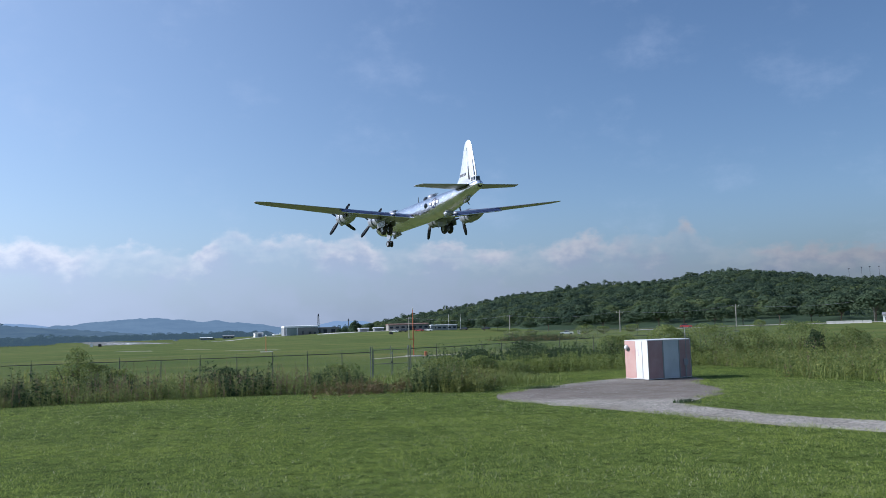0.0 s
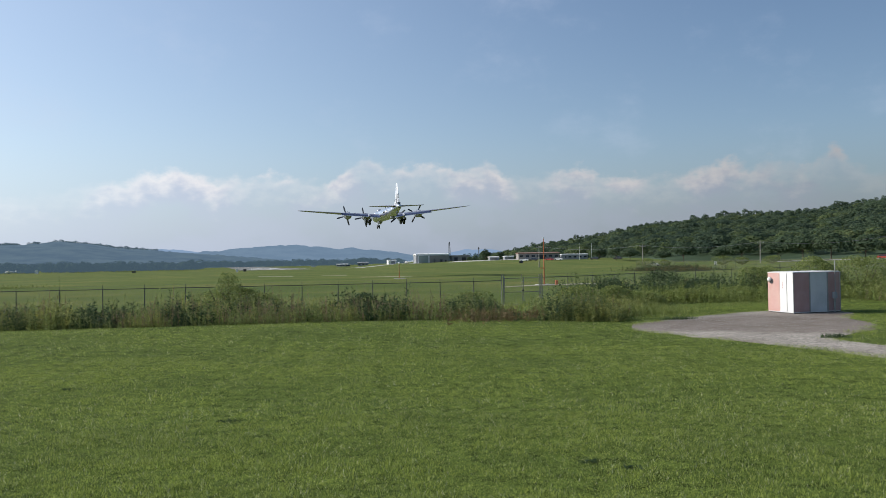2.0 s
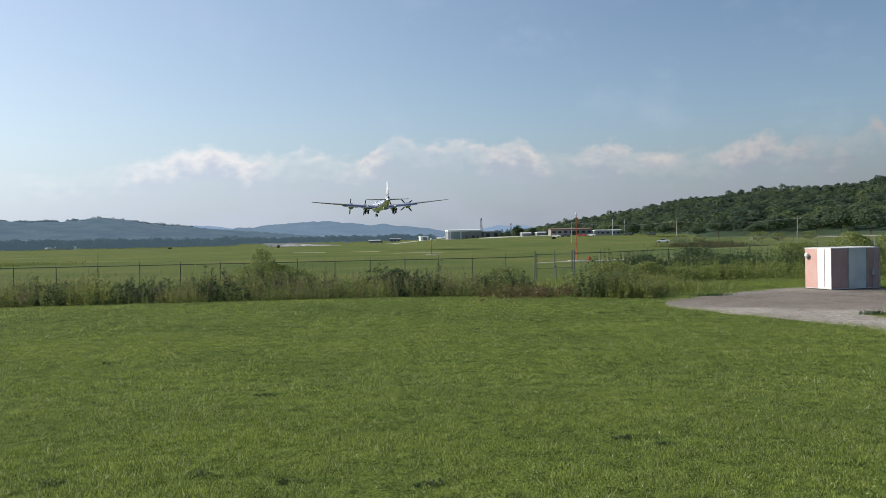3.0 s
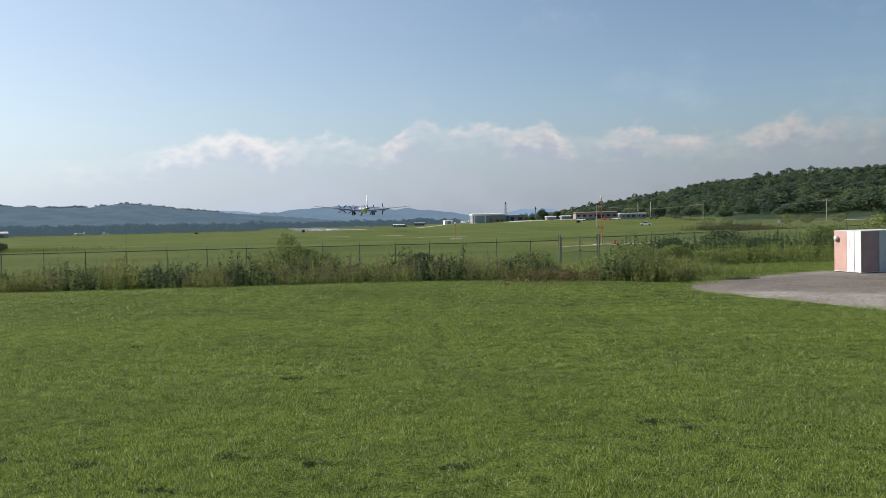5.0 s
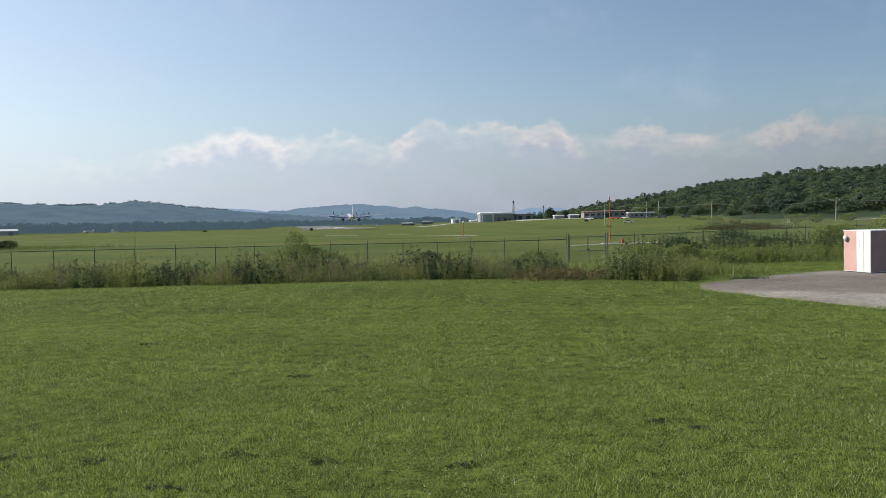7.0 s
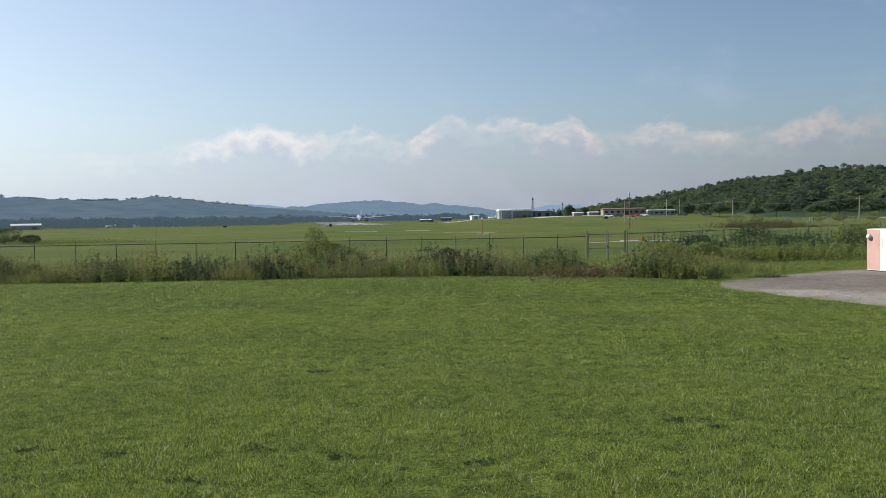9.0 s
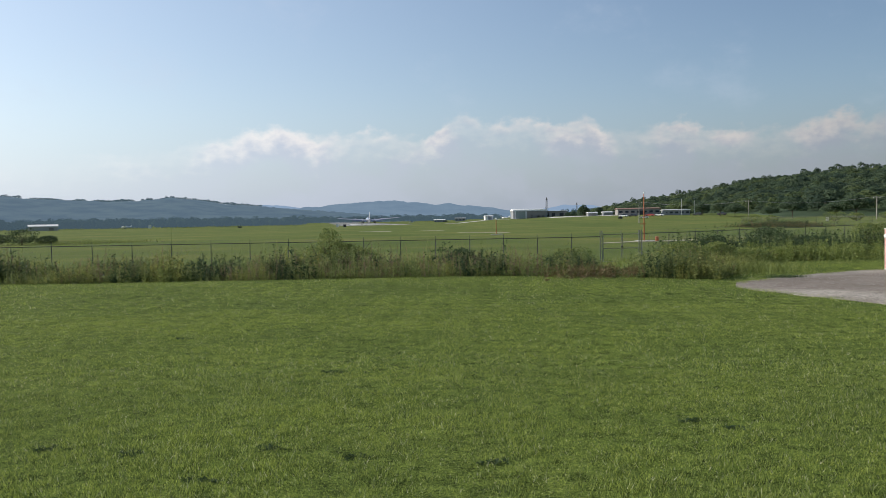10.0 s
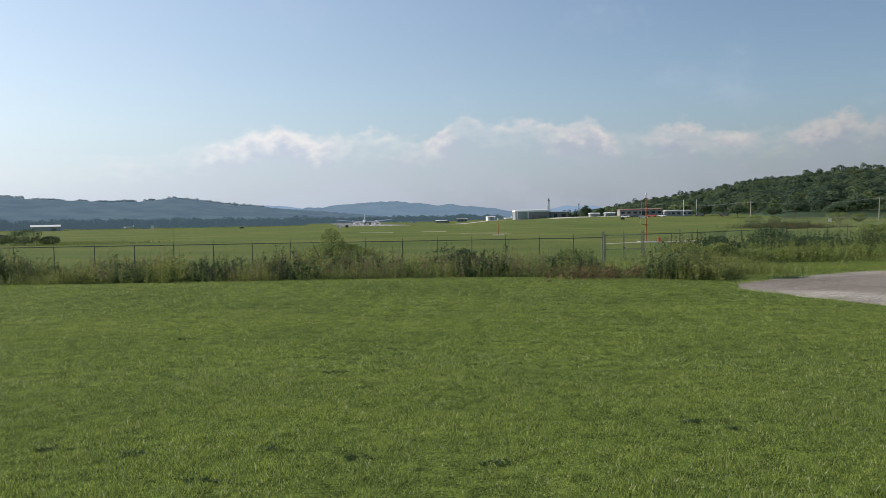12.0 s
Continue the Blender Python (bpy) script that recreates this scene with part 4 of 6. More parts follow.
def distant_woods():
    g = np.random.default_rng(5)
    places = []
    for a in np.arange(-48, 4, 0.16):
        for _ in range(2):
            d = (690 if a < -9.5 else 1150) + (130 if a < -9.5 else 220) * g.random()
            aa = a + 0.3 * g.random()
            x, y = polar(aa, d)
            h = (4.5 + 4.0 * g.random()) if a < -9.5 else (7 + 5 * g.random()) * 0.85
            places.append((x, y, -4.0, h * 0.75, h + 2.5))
    crest = [(-48, 2.0), (-27.6, 1.84), (-25.9, 1.63), (-23.9, 1.52), (-21.6, 1.42), (-19.6, 1.47), (-17.7, 1.62), (-16.3, 1.50), (-14.4, 1.22), (-11.8, 0.97)]
    tops = []
    for a in np.concatenate([np.arange(-30, -12, 0.09), np.arange(-22.4, -20.2, 0.16)]):
        if noise.noise((a * 1.7, 4.0, 0)) < -0.15:
            continue
        e = np.interp(a, [p[0] for p in crest], [p[1] for p in crest])
        x, y = polar(a + 0.08 * g.random(), 2292)
        h = 6 + 7 * g.random() ** 2
        tops.append((x, y, EYE + math.tan(radians(e)) * 2292 - h * 0.45, h * 0.55, h))
    woods("backdrop_crest_trees", tops, TREE_HAZED, "treetops along the wooded ridge with haze put into their colour")
    woods("backdrop_tree_line", places, TREE_HAZED, "line of woods past the runway with haze put into its colour")
    places = []
    for a in np.arange(-1.0, 4.0, 0.22):
        d = 980 + 60 * g.random()
        x, y = polar(a + 0.2 * g.random(), d)
        h = 3.6 + 5.0 * math.exp(-((a - 1.2) / 0.9) ** 2) + 1.6 * g.random()
        places.append((x, y, -1.2, h * 0.6, h))
    for a in np.arange(8.2, 12.0, 0.25):
        d = 860 + 60 * g.random()
        x, y = polar(a, d)
        places.append((x, y, -1.0, 4.5, 6.5 + 5 * g.random()))
    woods("airfield_grove", places, TREE_HAZED, "grove behind the hangars with haze put into its colour")


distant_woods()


def leaf_cloud(k, size, g, shape=1.0, low=-0.25):
    """Leaf quads through a rounded, uneven mass of unit size: (k, 4, 3)."""
    d = g.normal(size=(k, 3))
    d /= np.linalg.norm(d, axis=1)[:, None]
    d[:, 2] = np.where(d[:, 2] < low, -d[:, 2], d[:, 2])
    lobes = g.normal(size=(7, 3))
    lobes[:, 2] = np.abs(lobes[:, 2])
    lobes /= np.linalg.norm(lobes, axis=1)[:, None]
    r = (0.62 + 0.42 * np.max(d @ lobes.T, axis=1) ** 4) * (0.45 + 0.55 * g.random(k) ** 0.4)
    c = d * r[:, None] * shape
    u = g.normal(size=(k, 3))
    u[:, 2] = np.abs(u[:, 2]) * 0.8
    u /= np.linalg.norm(u, axis=1)[:, None]
    w = np.cross(u, g.normal(size=(k, 3)))
    w /= np.linalg.norm(w, axis=1)[:, None]
    ln = size * (0.7 + 0.6 * g.random(k))[:, None]
    return np.stack([c - u * ln, c + w * ln * 0.42, c + u * ln, c - w * ln * 0.42], 1)


def bush(x, y, w, h, mat, label, k=900, leaf=0.06, name="bush", seed=0, sink=0.05, category="bush", group=""):
    g = np.random.default_rng(1000 + seed)
    root = new(name)
    z = tz(x, y) - sink
    root.matrix_basis = pose(x, y, z)
    q = leaf_cloud(k, 1.0, g, 1.0, -0.85)
    c = q.mean(1, keepdims=True)
    q = (q - c) * leaf + c * np.array([w / 2, w / 2, h * 0.56]) + np.array([0, 0, h * 0.44])
    q[:, :, 2] = np.maximum(q[:, :, 2], 0.01)
    stems = Shape()
    for _ in range(9):
        e = (g.normal() * w * 0.22, g.normal() * w * 0.22, h * (0.55 + 0.35 * g.random()))
        stems.tube((g.normal() * 0.06, g.normal() * 0.06, 0), e, 0.012 * h + 0.006, 0.004, 5)
    part("stem", stems.mesh("stem", BARK), root, "thin brown stems")
    part("foliage", quad_mesh("foliage", q, mat), root, "dense small leaves")
    return tagged(root, label, category, group)


def tree(x, y, w, h, seed, label, mat=None, base=None):
    g = np.random.default_rng(3000 + seed)
    root = new("tree")
    z = tz(x, y) if base is None else base
    root.matrix_basis = pose(x, y, z - 0.2)
    tr = Shape().tube((0, 0, 0), (0.1, 0, h * 0.5), h * 0.022, h * 0.012, 7)
    for _ in range(6):
        e = (g.normal() * w * 0.25, g.normal() * w * 0.25, h * (0.55 + 0.3 * g.random()))
        tr.tube((0.05, 0, h * (0.22 + 0.2 * g.random())), e, h * 0.01, 0.03, 5)
    part("trunk", tr.mesh("trunk", BARK), root)
    out = []
    for j in range(9):
        t = CROWNS[(seed + j) % 8]
        a = 6.28 * j / 8
        off = np.array([math.cos(a) * w * 0.24, math.sin(a) * w * 0.24, h * (0.45 + 0.16 * g.random())]) if j else np.array([0, 0, h * 0.70])
        out.append(t * np.array([w * 0.30, w * 0.30, h * 0.27]) + off)
    part("crown", tri_mesh("crown", np.concatenate(out), mat or TREES), root)
    return tagged(root, label, "tree")


def hill_edge_trees():
    g = np.random.default_rng(21)
    k = 0
    for a, d, w, h in ((9.6, 640, 9, 9), (10.6, 640, 7, 7), (17.2, 470, 10, 7), (18.3, 440, 9, 8), (19.2, 430, 11, 7), (21.3, 400, 9, 6), (22.6, 395, 12, 9), (25.1, 375, 12, 8), (26.2, 370, 13, 10),
                       (28.4, 360, 13, 8), (29.8, 355, 14, 11), (31.4, 350, 14, 12), (33.3, 350, 13, 10), (35.0, 352, 12, 9), (37.2, 352, 13, 11), (39.0, 352, 12, 9), (40.7, 350, 15, 12), (42.6, 345, 16, 13), (44.5, 345, 15, 12), (47, 345, 15, 12)):
        x, y = polar(a, d)
        tree(x, y, w, h, k, "rounded dark green broadleaf tree below the hill")
        k += 1


hill_edge_trees()
# shrubs out on the pasture
for i, (a, d, w, h, m) in enumerate(((20.2, 300, 7, 3.4, LEAF_BUSH), (21.4, 300, 5, 2.8, LEAF_BUSH), (25.0, 300, 8, 3.8, LEAF_BUSH), (26.2, 300, 6, 3.0, LEAF_BUSH), (28.0, 310, 7, 3.2, LEAF_BUSH), (36.0, 310, 6, 2.8, LEAF_BUSH),
                                     (-26.4, 172, 7.5, 3.3, LEAF_DARK), (-25.0, 173, 5.0, 1.8, LEAF_DARK), (-27.9, 174, 6.5, 2.6, LEAF_DARK))):
    x, y = polar(a, d)
    bush(x, y, w, h, m, "green shrub standing in the airfield pasture", 2200, 0.13, "shrub", 40 + i, 0.1, "shrub", "pasture shrubs")

# ---- fence and gate ----
FENCE_H = 2.13
LOW_H = 1.95


def gap(x):
    return float(np.interp(x, [-30, -10, 0, 12, 15, 20], [2.95, 2.8, 2.52, 2.52, 3.4, 3.6]))


def fence_run(points, label, FENCE_H):
    """Chain-link fence along points: posts, a top rail, wire fabric."""
    root = new("chain_link_fence")
    x0, y0 = points[0]
    root.matrix_basis = pose(0, 0, 0)
    tops = []
    post_me = Shape().tube((0, 0, -0.3), (0, 0, FENCE_H + 0.02), 0.032, 0.032, 8).tube((0, 0, FENCE_H), (0.0, 0.0, FENCE_H + 0.30), 0.022, 0.014, 6).mesh("post", FENCE)
    carry = 0.0
    for (ax, ay), (bx, by) in zip(points, points[1:]):
        d = math.dist((ax, ay), (bx, by))
        s = carry
        while s < d:
            t = s / d
            tops.append((ax + (bx - ax) * t, ay + (by - ay) * t))
            s += gap(ax + (bx - ax) * t)
        carry = s - d
    tops.append(points[-1])
    wires, i = [], 0
    for (ax, ay), (bx, by) in zip(tops, tops[1:]):
        za, zb = tz(ax, ay), tz(bx, by)
        part("post", post_me, root, at=pose(ax, ay, za, 0, random.uniform(-0.8, 0.8), 0))
        part("top_rail", Shape().tube((ax, ay, za + FENCE_H), (bx, by, zb + FENCE_H), 0.03, 0.03, 6).mesh("top_rail", FENCE), root)
        d = math.dist((ax, ay), (bx, by))
        n = int(d / 0.11)
        run = 2.05 / d
        for k in range(-int(run * n), n + int(run * n)):
            for s in (-1, 1):
                t0, t1 = k / n, k / n + s * run
                c0, c1 = min(max(t0, 0), 1), min(max(t1, 0), 1)
                if abs(c1 - c0) < 0.01:
                    continue
                lo = 0.05 + (FENCE_H - 0.05) * (c0 - t0) / (t1 - t0)
                hi = 0.05 + (FENCE_H - 0.05) * (c1 - t0) / (t1 - t0)
                t0, t1 = c0, c1
                p = np.array([ax + (bx - ax) * t0, ay + (by - ay) * t0, za + (zb - za) * t0 + lo])
                q = np.array([ax + (bx - ax) * t1, ay + (by - ay) * t1, za + (zb - za) * t1 + hi])
                w = np.array([0.0022, 0, 0.0022])
                wires.append([p - w, p + w, q + w, q - w])
        for h in (0.12, 0.24):
            p, q = np.array([ax, ay, za + FENCE_H + h]), np.array([bx, by, zb + FENCE_H + h])
            w = np.array([0, 0, 0.003])
            wires.append([p - w, p + w, q + w, q - w])
    fabric = part("wire_fabric", quad_mesh("wire_fabric", np.array(wires), WIRE), root, "thin diamond wire fabric")
    tagged(fabric, kind="stuff")
    return tagged(root, label, "fence")


fence_run([(-64, 61.6), (-40, 61.8), (11.8, 62.6)], "galvanised chain-link airfield fence with steel posts", LOW_H)
fence_run([(14.90, 62.8), (20, 67.0), (27, 73.5), (45, 87), (75, 108)], "galvanised chain-link airfield fence with steel posts", FENCE_H)


fence_run([polar(19.6, 262), polar(24.0, 246), polar(29.5, 225), polar(38, 205)], "distant chain-link fence across the pasture", FENCE_H)


def gate():
    root = new("double_gate")
    for x in (11.80, 11.94, 14.76, 14.90):
        z = tz(x, 62.7)
        part("gate_post", Shape().tube((x, 62.7, z - 0.2), (x, 62.7, z + FENCE_H + 0.25), 0.034, 0.034, 8).mesh("gate_post", GATE), root)
    for a, b in ((12.02, 13.36), (13.48, 14.68)):
        z = tz(a, 62.7) + 0.08
        fr = Shape()
        for p, q in (((a, z), (a, z + 2.1)), ((b, z), (b, z + 2.3)), ((a, z + 2.02), (b, z + 2.02)), ((a, z + 0.98), (b, z + 0.98)), ((a, z), (b, z))):
            fr.tube((p[0], 62.7, p[1]), (q[0], 62.7, q[1]), 0.024, 0.024, 8)
        leaf = part("gate_leaf", fr.mesh("gate_leaf", GATE), root, "tubular steel gate leaf")
        wires = []
        for k in range(-20, 32):
            t = a + k * 0.11
            for s in (-1, 1):
                c0, c1 = min(max(t, a), b), min(max(t + s * 2.0, a), b)
                if abs(c1 - c0) < 0.02:
                    continue
                w = np.array([0.0022, 0, 0.0022])
                p, q = np.array([c0, 62.7, z + abs(c0 - t)]), np.array([c1, 62.7, z + abs(c1 - t)])
                wires.append([p - w, p + w, q + w, q - w])
        tagged(part("gate_fabric", quad_mesh("gate_fabric", np.array(wires), WIRE), leaf), kind="stuff")
        part("hinge", Shape().box((a - 0.1, 62.66, z + 1.7), (a + 0.02, 62.74, z + 1.8)).mesh("hinge", GALV), leaf)
    part("latch", Shape().box((13.36, 62.62, tz(13.4, 62.7) + 1.1), (13.48, 62.78, tz(13.4, 62.7) + 1.22), bevel=0.01).mesh("latch", DARK), root, "dark latch")
    tagged(root, "closed double chain-link gate with steel frame", "gate")


gate()

# ---- striped equipment shelter ----


def shelter():
    root = new("equipment_shelter")
    A, B, C = Vector((12.23, 23.27)), Vector((12.39, 22.17)), Vector((14.01, 22.52))
    z0 = -0.045
    root.matrix_basis = pose(B.x, B.y, z0)
    u, v = C - B, A - B
    D = u + v
    H = 1.145

    def at(s, t, z, lift=0.0):
        p = u * s + v * t
        return (p.x, p.y, z)

    # plinth skids below
    for t in (0.12, 0.88):
        part("skid", Shape().loft([[at(0.02, t - 0.05, -0.03), at(0.98, t - 0.05, -0.03), at(0.98, t + 0.05, -0.03), at(0.02, t + 0.05, -0.03)], [at(0.02, t - 0.05, 0.06), at(0.98, t - 0.05, 0.06), at(0.98, t + 0.05, 0.06), at(0.02, t + 0.05, 0.06)]]).mesh("skid", DARK), root, "dark timber skid")

    def slab(name, s0, t0, s1, t1, z_lo, z_hi, mat, label, out, thick=0.03):
        a, b = u * s0 + v * t0, u * s1 + v * t1
        o = out.normalized() * thick
        q = [a, b, b - o, a - o]
        s = Shape().loft([[(p.x, p.y, z_lo) for p in q], [(p.x, p.y, z_hi) for p in q]])
        return part(name, s.mesh(name, mat), root, label)

    su, sv = Vector((v.x, v.y)) * -1, Vector((u.x, u.y)) * -1
    # front and back stripes use the two paints with shade in their colour
    for i, (s0, s1, m) in enumerate(((0.0, 0.345, SHADED_RED), (0.345, 0.72, SHADED_WHITE), (0.72, 1.0, SHADED_RED))):
        slab("front_panel", s0 + 0.002, 0, s1 - 0.002, 0, 0.045, H, m, "faded striped metal panel with shade put into its colours", su)
        slab("back_panel", s0 + 0.002, 1, s1 - 0.002, 1, 0.0, H, m, "faded striped metal panel with shade put into its colours", -su)
    for s in (0.0, 0.345, 0.72, 1.0):
        slab("seam", max(0, s - 0.012), -0.008, min(1, s + 0.012), -0.008, 0.0, H + 0.005, GALV, "thin metal seam", su, 0.02)
    for t0, t1, m in ((0.0, 0.52, OLD_WHITE), (0.52, 1.0, PINK)):
        slab("side_panel", 0, t0 + 0.004, 0, t1 - 0.004, 0.045, H, m, "faded metal panel", sv)
        slab("far_side_panel", 1, t0, 1, t1, 0.05, H, m, "faded metal panel", -sv)
    slab("door_edge", -0.004, 0.235, -0.004, 0.25, 0.08, H - 0.02, GALV, "thin door joint", sv, 0.01)
    part("floor_pan", Shape().loft([[at(0.0, 0.0, 0.03), at(1, 0, 0.03), at(1, 1, 0.03), at(0, 1, 0.03)], [at(0, 0, 0.055), at(1, 0, 0.055), at(1, 1, 0.055), at(0, 1, 0.055)]]).mesh("floor_pan", OLD_WHITE), root)
    part("roof", Shape().loft([[at(-0.004, -0.006, H), at(1.004, -0.006, H), at(1.004, 1.006, H), at(-0.004, 1.006, H)], [at(-0.004, -0.006, H + 0.018), at(1.004, -0.006, H + 0.018), at(1.004, 1.006, H + 0.018), at(-0.004, 1.006, H + 0.018)], [at(0.08, 0.1, H + 0.03), at(0.92, 0.1, H + 0.03), at(0.92, 0.9, H + 0.03), at(0.08, 0.9, H + 0.03)]]).mesh("roof", OLD_WHITE), root, "pale metal roof")
    # stencilled marking on the white side panel, as bars
    for k in range(3):
        slab("marking_bar", -0.003, 0.40, -0.003, 0.425, H - 0.30 - 0.07 * k, H - 0.255 - 0.07 * k, PINK, "faded red marking bar", sv, 0.006)
    # round vent with a white hood on the sunlit side, high by the far corner
    c = v * 0.84
    n2 = -u.normalized()
    m = Matrix.Translation((c.x + n2.x * 0.0, c.y + n2.y * 0.0, H - 0.24)) @ Vector((n2.x, n2.y, 0)).to_track_quat("Z", "Y").to_matrix().to_4x4()
    vent = part("vent", Shape().lathe([(0.075, 0.0), (0.075, 0.02), (0.06, 0.025), (0.02, 0.02)], m, 16).mesh("vent", DARK), root, "dark round vent")
    part("vent_hood", Shape().lathe([(0.07, 0.0), (0.07, 0.05), (0.045, 0.08), (0.01, 0.085)], Matrix.Translation((v.x * 0.05, v.y * 0.05, 0.05)) @ m @ pose(-0.0, 0.0, 0.0), 12).mesh("vent_hood", OLD_WHITE, True), vent, "white vent hood")
    # meter post at the front's far end
    p = u * 0.83 - v.normalized() * 0.07
    q = u * 0.86 - v.normalized() * 0.05
    pole = part("meter_pipe", Shape().tube((p.x, p.y, 0.0), (p.x, p.y, 0.56), 0.022, 0.022, 8).tube((q.x, q.y, 0.2), (q.x, q.y, H + 0.32), 0.016, 0.012, 6).mesh("meter_pipe", GALV), root, "grey conduit pipe")
    part("meter_box", Shape().box((p.x - 0.06, p.y - 0.06, 0.40), (p.x + 0.06, p.y + 0.03, 0.58), bevel=0.012).mesh("meter_box", GREY_WALL), pole, "small grey meter box")
    tagged(root, "faded pink and white striped metal equipment shelter on gravel", "shelter")


shelter()

# ---- poles and masts ----


def lit_pole(x, y, h, r, label, arms=True):
    root = new("marker_pole")
    z = tz(x, y)
    root.matrix_basis = pose(x, y, z)
    for k in range(6):
        part("pole_section", Shape().tube((0, 0, h * k / 6), (0, 0, h * (k + 1) / 6 - 0.01), r * (1 - 0.07 * k), r * (1 - 0.07 * (k + 1)), 10).mesh("pole_section", ORANGE), root, "orange painted pole section")
    part("base_slab", Shape().box((-1.1, -0.8, -0.15), (1.3, 0.8, 0.12), bevel=0.03).mesh("base_slab", CONCRETE), root, "pale concrete base")
    if arms:
        part("cross_arm", Shape().box((-0.55, -0.05, h * 0.36), (0.25, 0.05, h * 0.36 + 0.10)).mesh("cross_arm", ORANGE), root)
        part("lamp_head", Shape().lathe([(0.06, 0), (0.09, 0.06), (0.08, 0.22), (0.02, 0.30)], Matrix.Translation((0, 0, h)), 10).mesh("lamp_head", WHITE, True), root, "small white lamp head")
        part("control_box", Shape().box((1.55, -0.2, -0.1), (1.9, 0.2, 0.62), bevel=0.03).mesh("control_box", ORANGE), root, "small orange control box")
    else:
        part("lamp_head", Shape().lathe([(0.22, 0), (0.26, 0.1), (0.1, 0.3)], Matrix.Translation((0, 0, h)), 10).mesh("lamp_head", WHITE, True), root, "white lamp head")
    tagged(root, label, "marker pole")


lit_pole(27.2, 113.1, 6.35, 0.09, "tall orange obstruction light pole on a concrete base")
lit_pole(11.5, 176.4, 3.2, 0.09, "short orange marker pole in the pasture", False)
strip("access_track", [(20.5, 106.5), (25, 109.5), (35, 113.5), (36, 116.0), (27, 115.0), (20.5, 108.5)], 0.04, WORN, "pale worn gravel track by the pole", "track", 3.0, 0.8)


def utility_pole(az, d, h):
    x, y = polar(az, d)
    z = tz(x, y)
    root = new("utility_pole")
    root.matrix_basis = pose(x, y, z - 0.3, 0, random.uniform(-1, 1), -az)
    part("pole", Shape().tube((0, 0, 0), (0, 0, h + 0.3), 0.19, 0.12, 8).mesh("pole", WOOD), root)
    part("cross_arm", Shape().box((-1.2, -0.06, h - 0.5), (1.2, 0.06, h - 0.36)).mesh("cross_arm", WOOD), root)
    for s in (-1.05, 0.0, 1.05):
        part("insulator", Shape().tube((s, 0, h - 0.36), (s, 0, h - 0.16), 0.06, 0.04, 6).mesh("insulator", WHITE), root, "pale insulator")
    tagged(root, "weathered wooden utility pole with a cross arm", "utility pole", "utility poles")
    return Vector((x, y, z + h - 0.2))


heads = [utility_pole(a, d, h) for a, d, h in ((13.2, 360, 9.0), (20.0, 335, 8.2), (27.3, 330, 8.0), (34.6, 335, 8.4), (42.5, 345, 8.6))]
for a, b in zip(heads, heads[1:]):
    for off in (-0.9, 0.9):
        s = Shape()
        pts = [a.lerp(b, t / 8) + Vector((0, off, -1.6 * (1 - (t / 4 - 1) ** 2))) for t in range(9)]
        for p, q in zip(pts, pts[1:]):
            s.tube(p, q, 0.022, 0.022, 4, False)
        tagged(new("overhead_wire", s.mesh("overhead_wire", GALV)), "thin grey sagging overhead wire", "wire", "overhead wires")

for i, (a, h) in enumerate(((41.3, 6.5), (42.0, 7.5), (42.45, 7.5), (42.95, 7.5))):
    x, y = polar(a, 880)
    z = EYE + math.tan(radians(2.5)) * 880 - 2
    root = new("floodlight_mast")
    root.matrix_basis = pose(x, y, z)
    part("mast", Shape().tube((0, 0, -4), (0, 0, h + 3), 0.15, 0.11, 6).mesh("mast", DARK), root)
    part("lamp_bank", Shape().box((-0.9, -0.2, h + 2.5), (0.9, 0.2, h + 3.1), bevel=0.05).mesh("lamp_bank", DARK), root, "dark bank of floodlights")
    tagged(root, "dark floodlight mast on the wooded hilltop", "floodlight mast", "hilltop masts")

# ---- airfield buildings ----


def building(name, az, d, w, depth, h, wall, roof, label, turn=0.0, gable=0.0, doors=(), windows=0, base=None):
    """A shed with wall slabs, a roof, doors (offset, width, height, material) and window panes on the side facing the lawn."""
    x, y = polar(az, d)
    root = new(name)
    z = (tz(x, y) if base is None else base) - 0.2
    root.matrix_basis = pose(x, y, z, 0, 0, -az + turn)
    s = Shape().box((-w / 2, 0, 0), (w / 2, 0.3, h)).box((-w / 2, depth - 0.3, 0), (w / 2, depth, h)).box((-w / 2, 0.3, 0), (-w / 2 + 0.3, depth - 0.3, h)).box((w / 2 - 0.3, 0.3, 0), (w / 2, depth - 0.3, h))
    RT = 1.3 if h > 6 else 0.4
    part("wall", s.mesh("wall", wall), root)
    r = Shape().loft([[(-w / 2 - 0.3, -0.4, h), (-w / 2 - 0.3, depth / 2, h + gable), (-w / 2 - 0.3, depth + 0.4, h), (-w / 2 - 0.3, depth + 0.4, h + RT), (-w / 2 - 0.3, depth / 2, h + gable + RT), (-w / 2 - 0.3, -0.4, h + RT)],
                      [(w / 2 + 0.3, -0.4, h), (w / 2 + 0.3, depth / 2, h + gable), (w / 2 + 0.3, depth + 0.4, h), (w / 2 + 0.3, depth + 0.4, h + RT), (w / 2 + 0.3, depth / 2, h + gable + RT), (w / 2 + 0.3, -0.4, h + RT)]])
    part("roof", r.mesh("roof", roof), root, "pale metal roof" if roof in (WHITE, OLD_WHITE) else "")
    for off, dw, dh, m in doors:
        dr = part("door", Shape().box((off - dw / 2, -0.12, 0), (off + dw / 2, -0.002, dh), bevel=0.02).mesh("door", m), root)
    for k in range(windows):
        o = -w / 2 + w * (k + 0.5) / windows
        part("window", Shape().box((o - w / windows * 0.28, -0.1, h * 0.42), (o + w / windows * 0.28, -0.002, h * 0.75)).mesh("window", GLASS_DARK), root, "dark window")
    return tagged(root, label, "building")


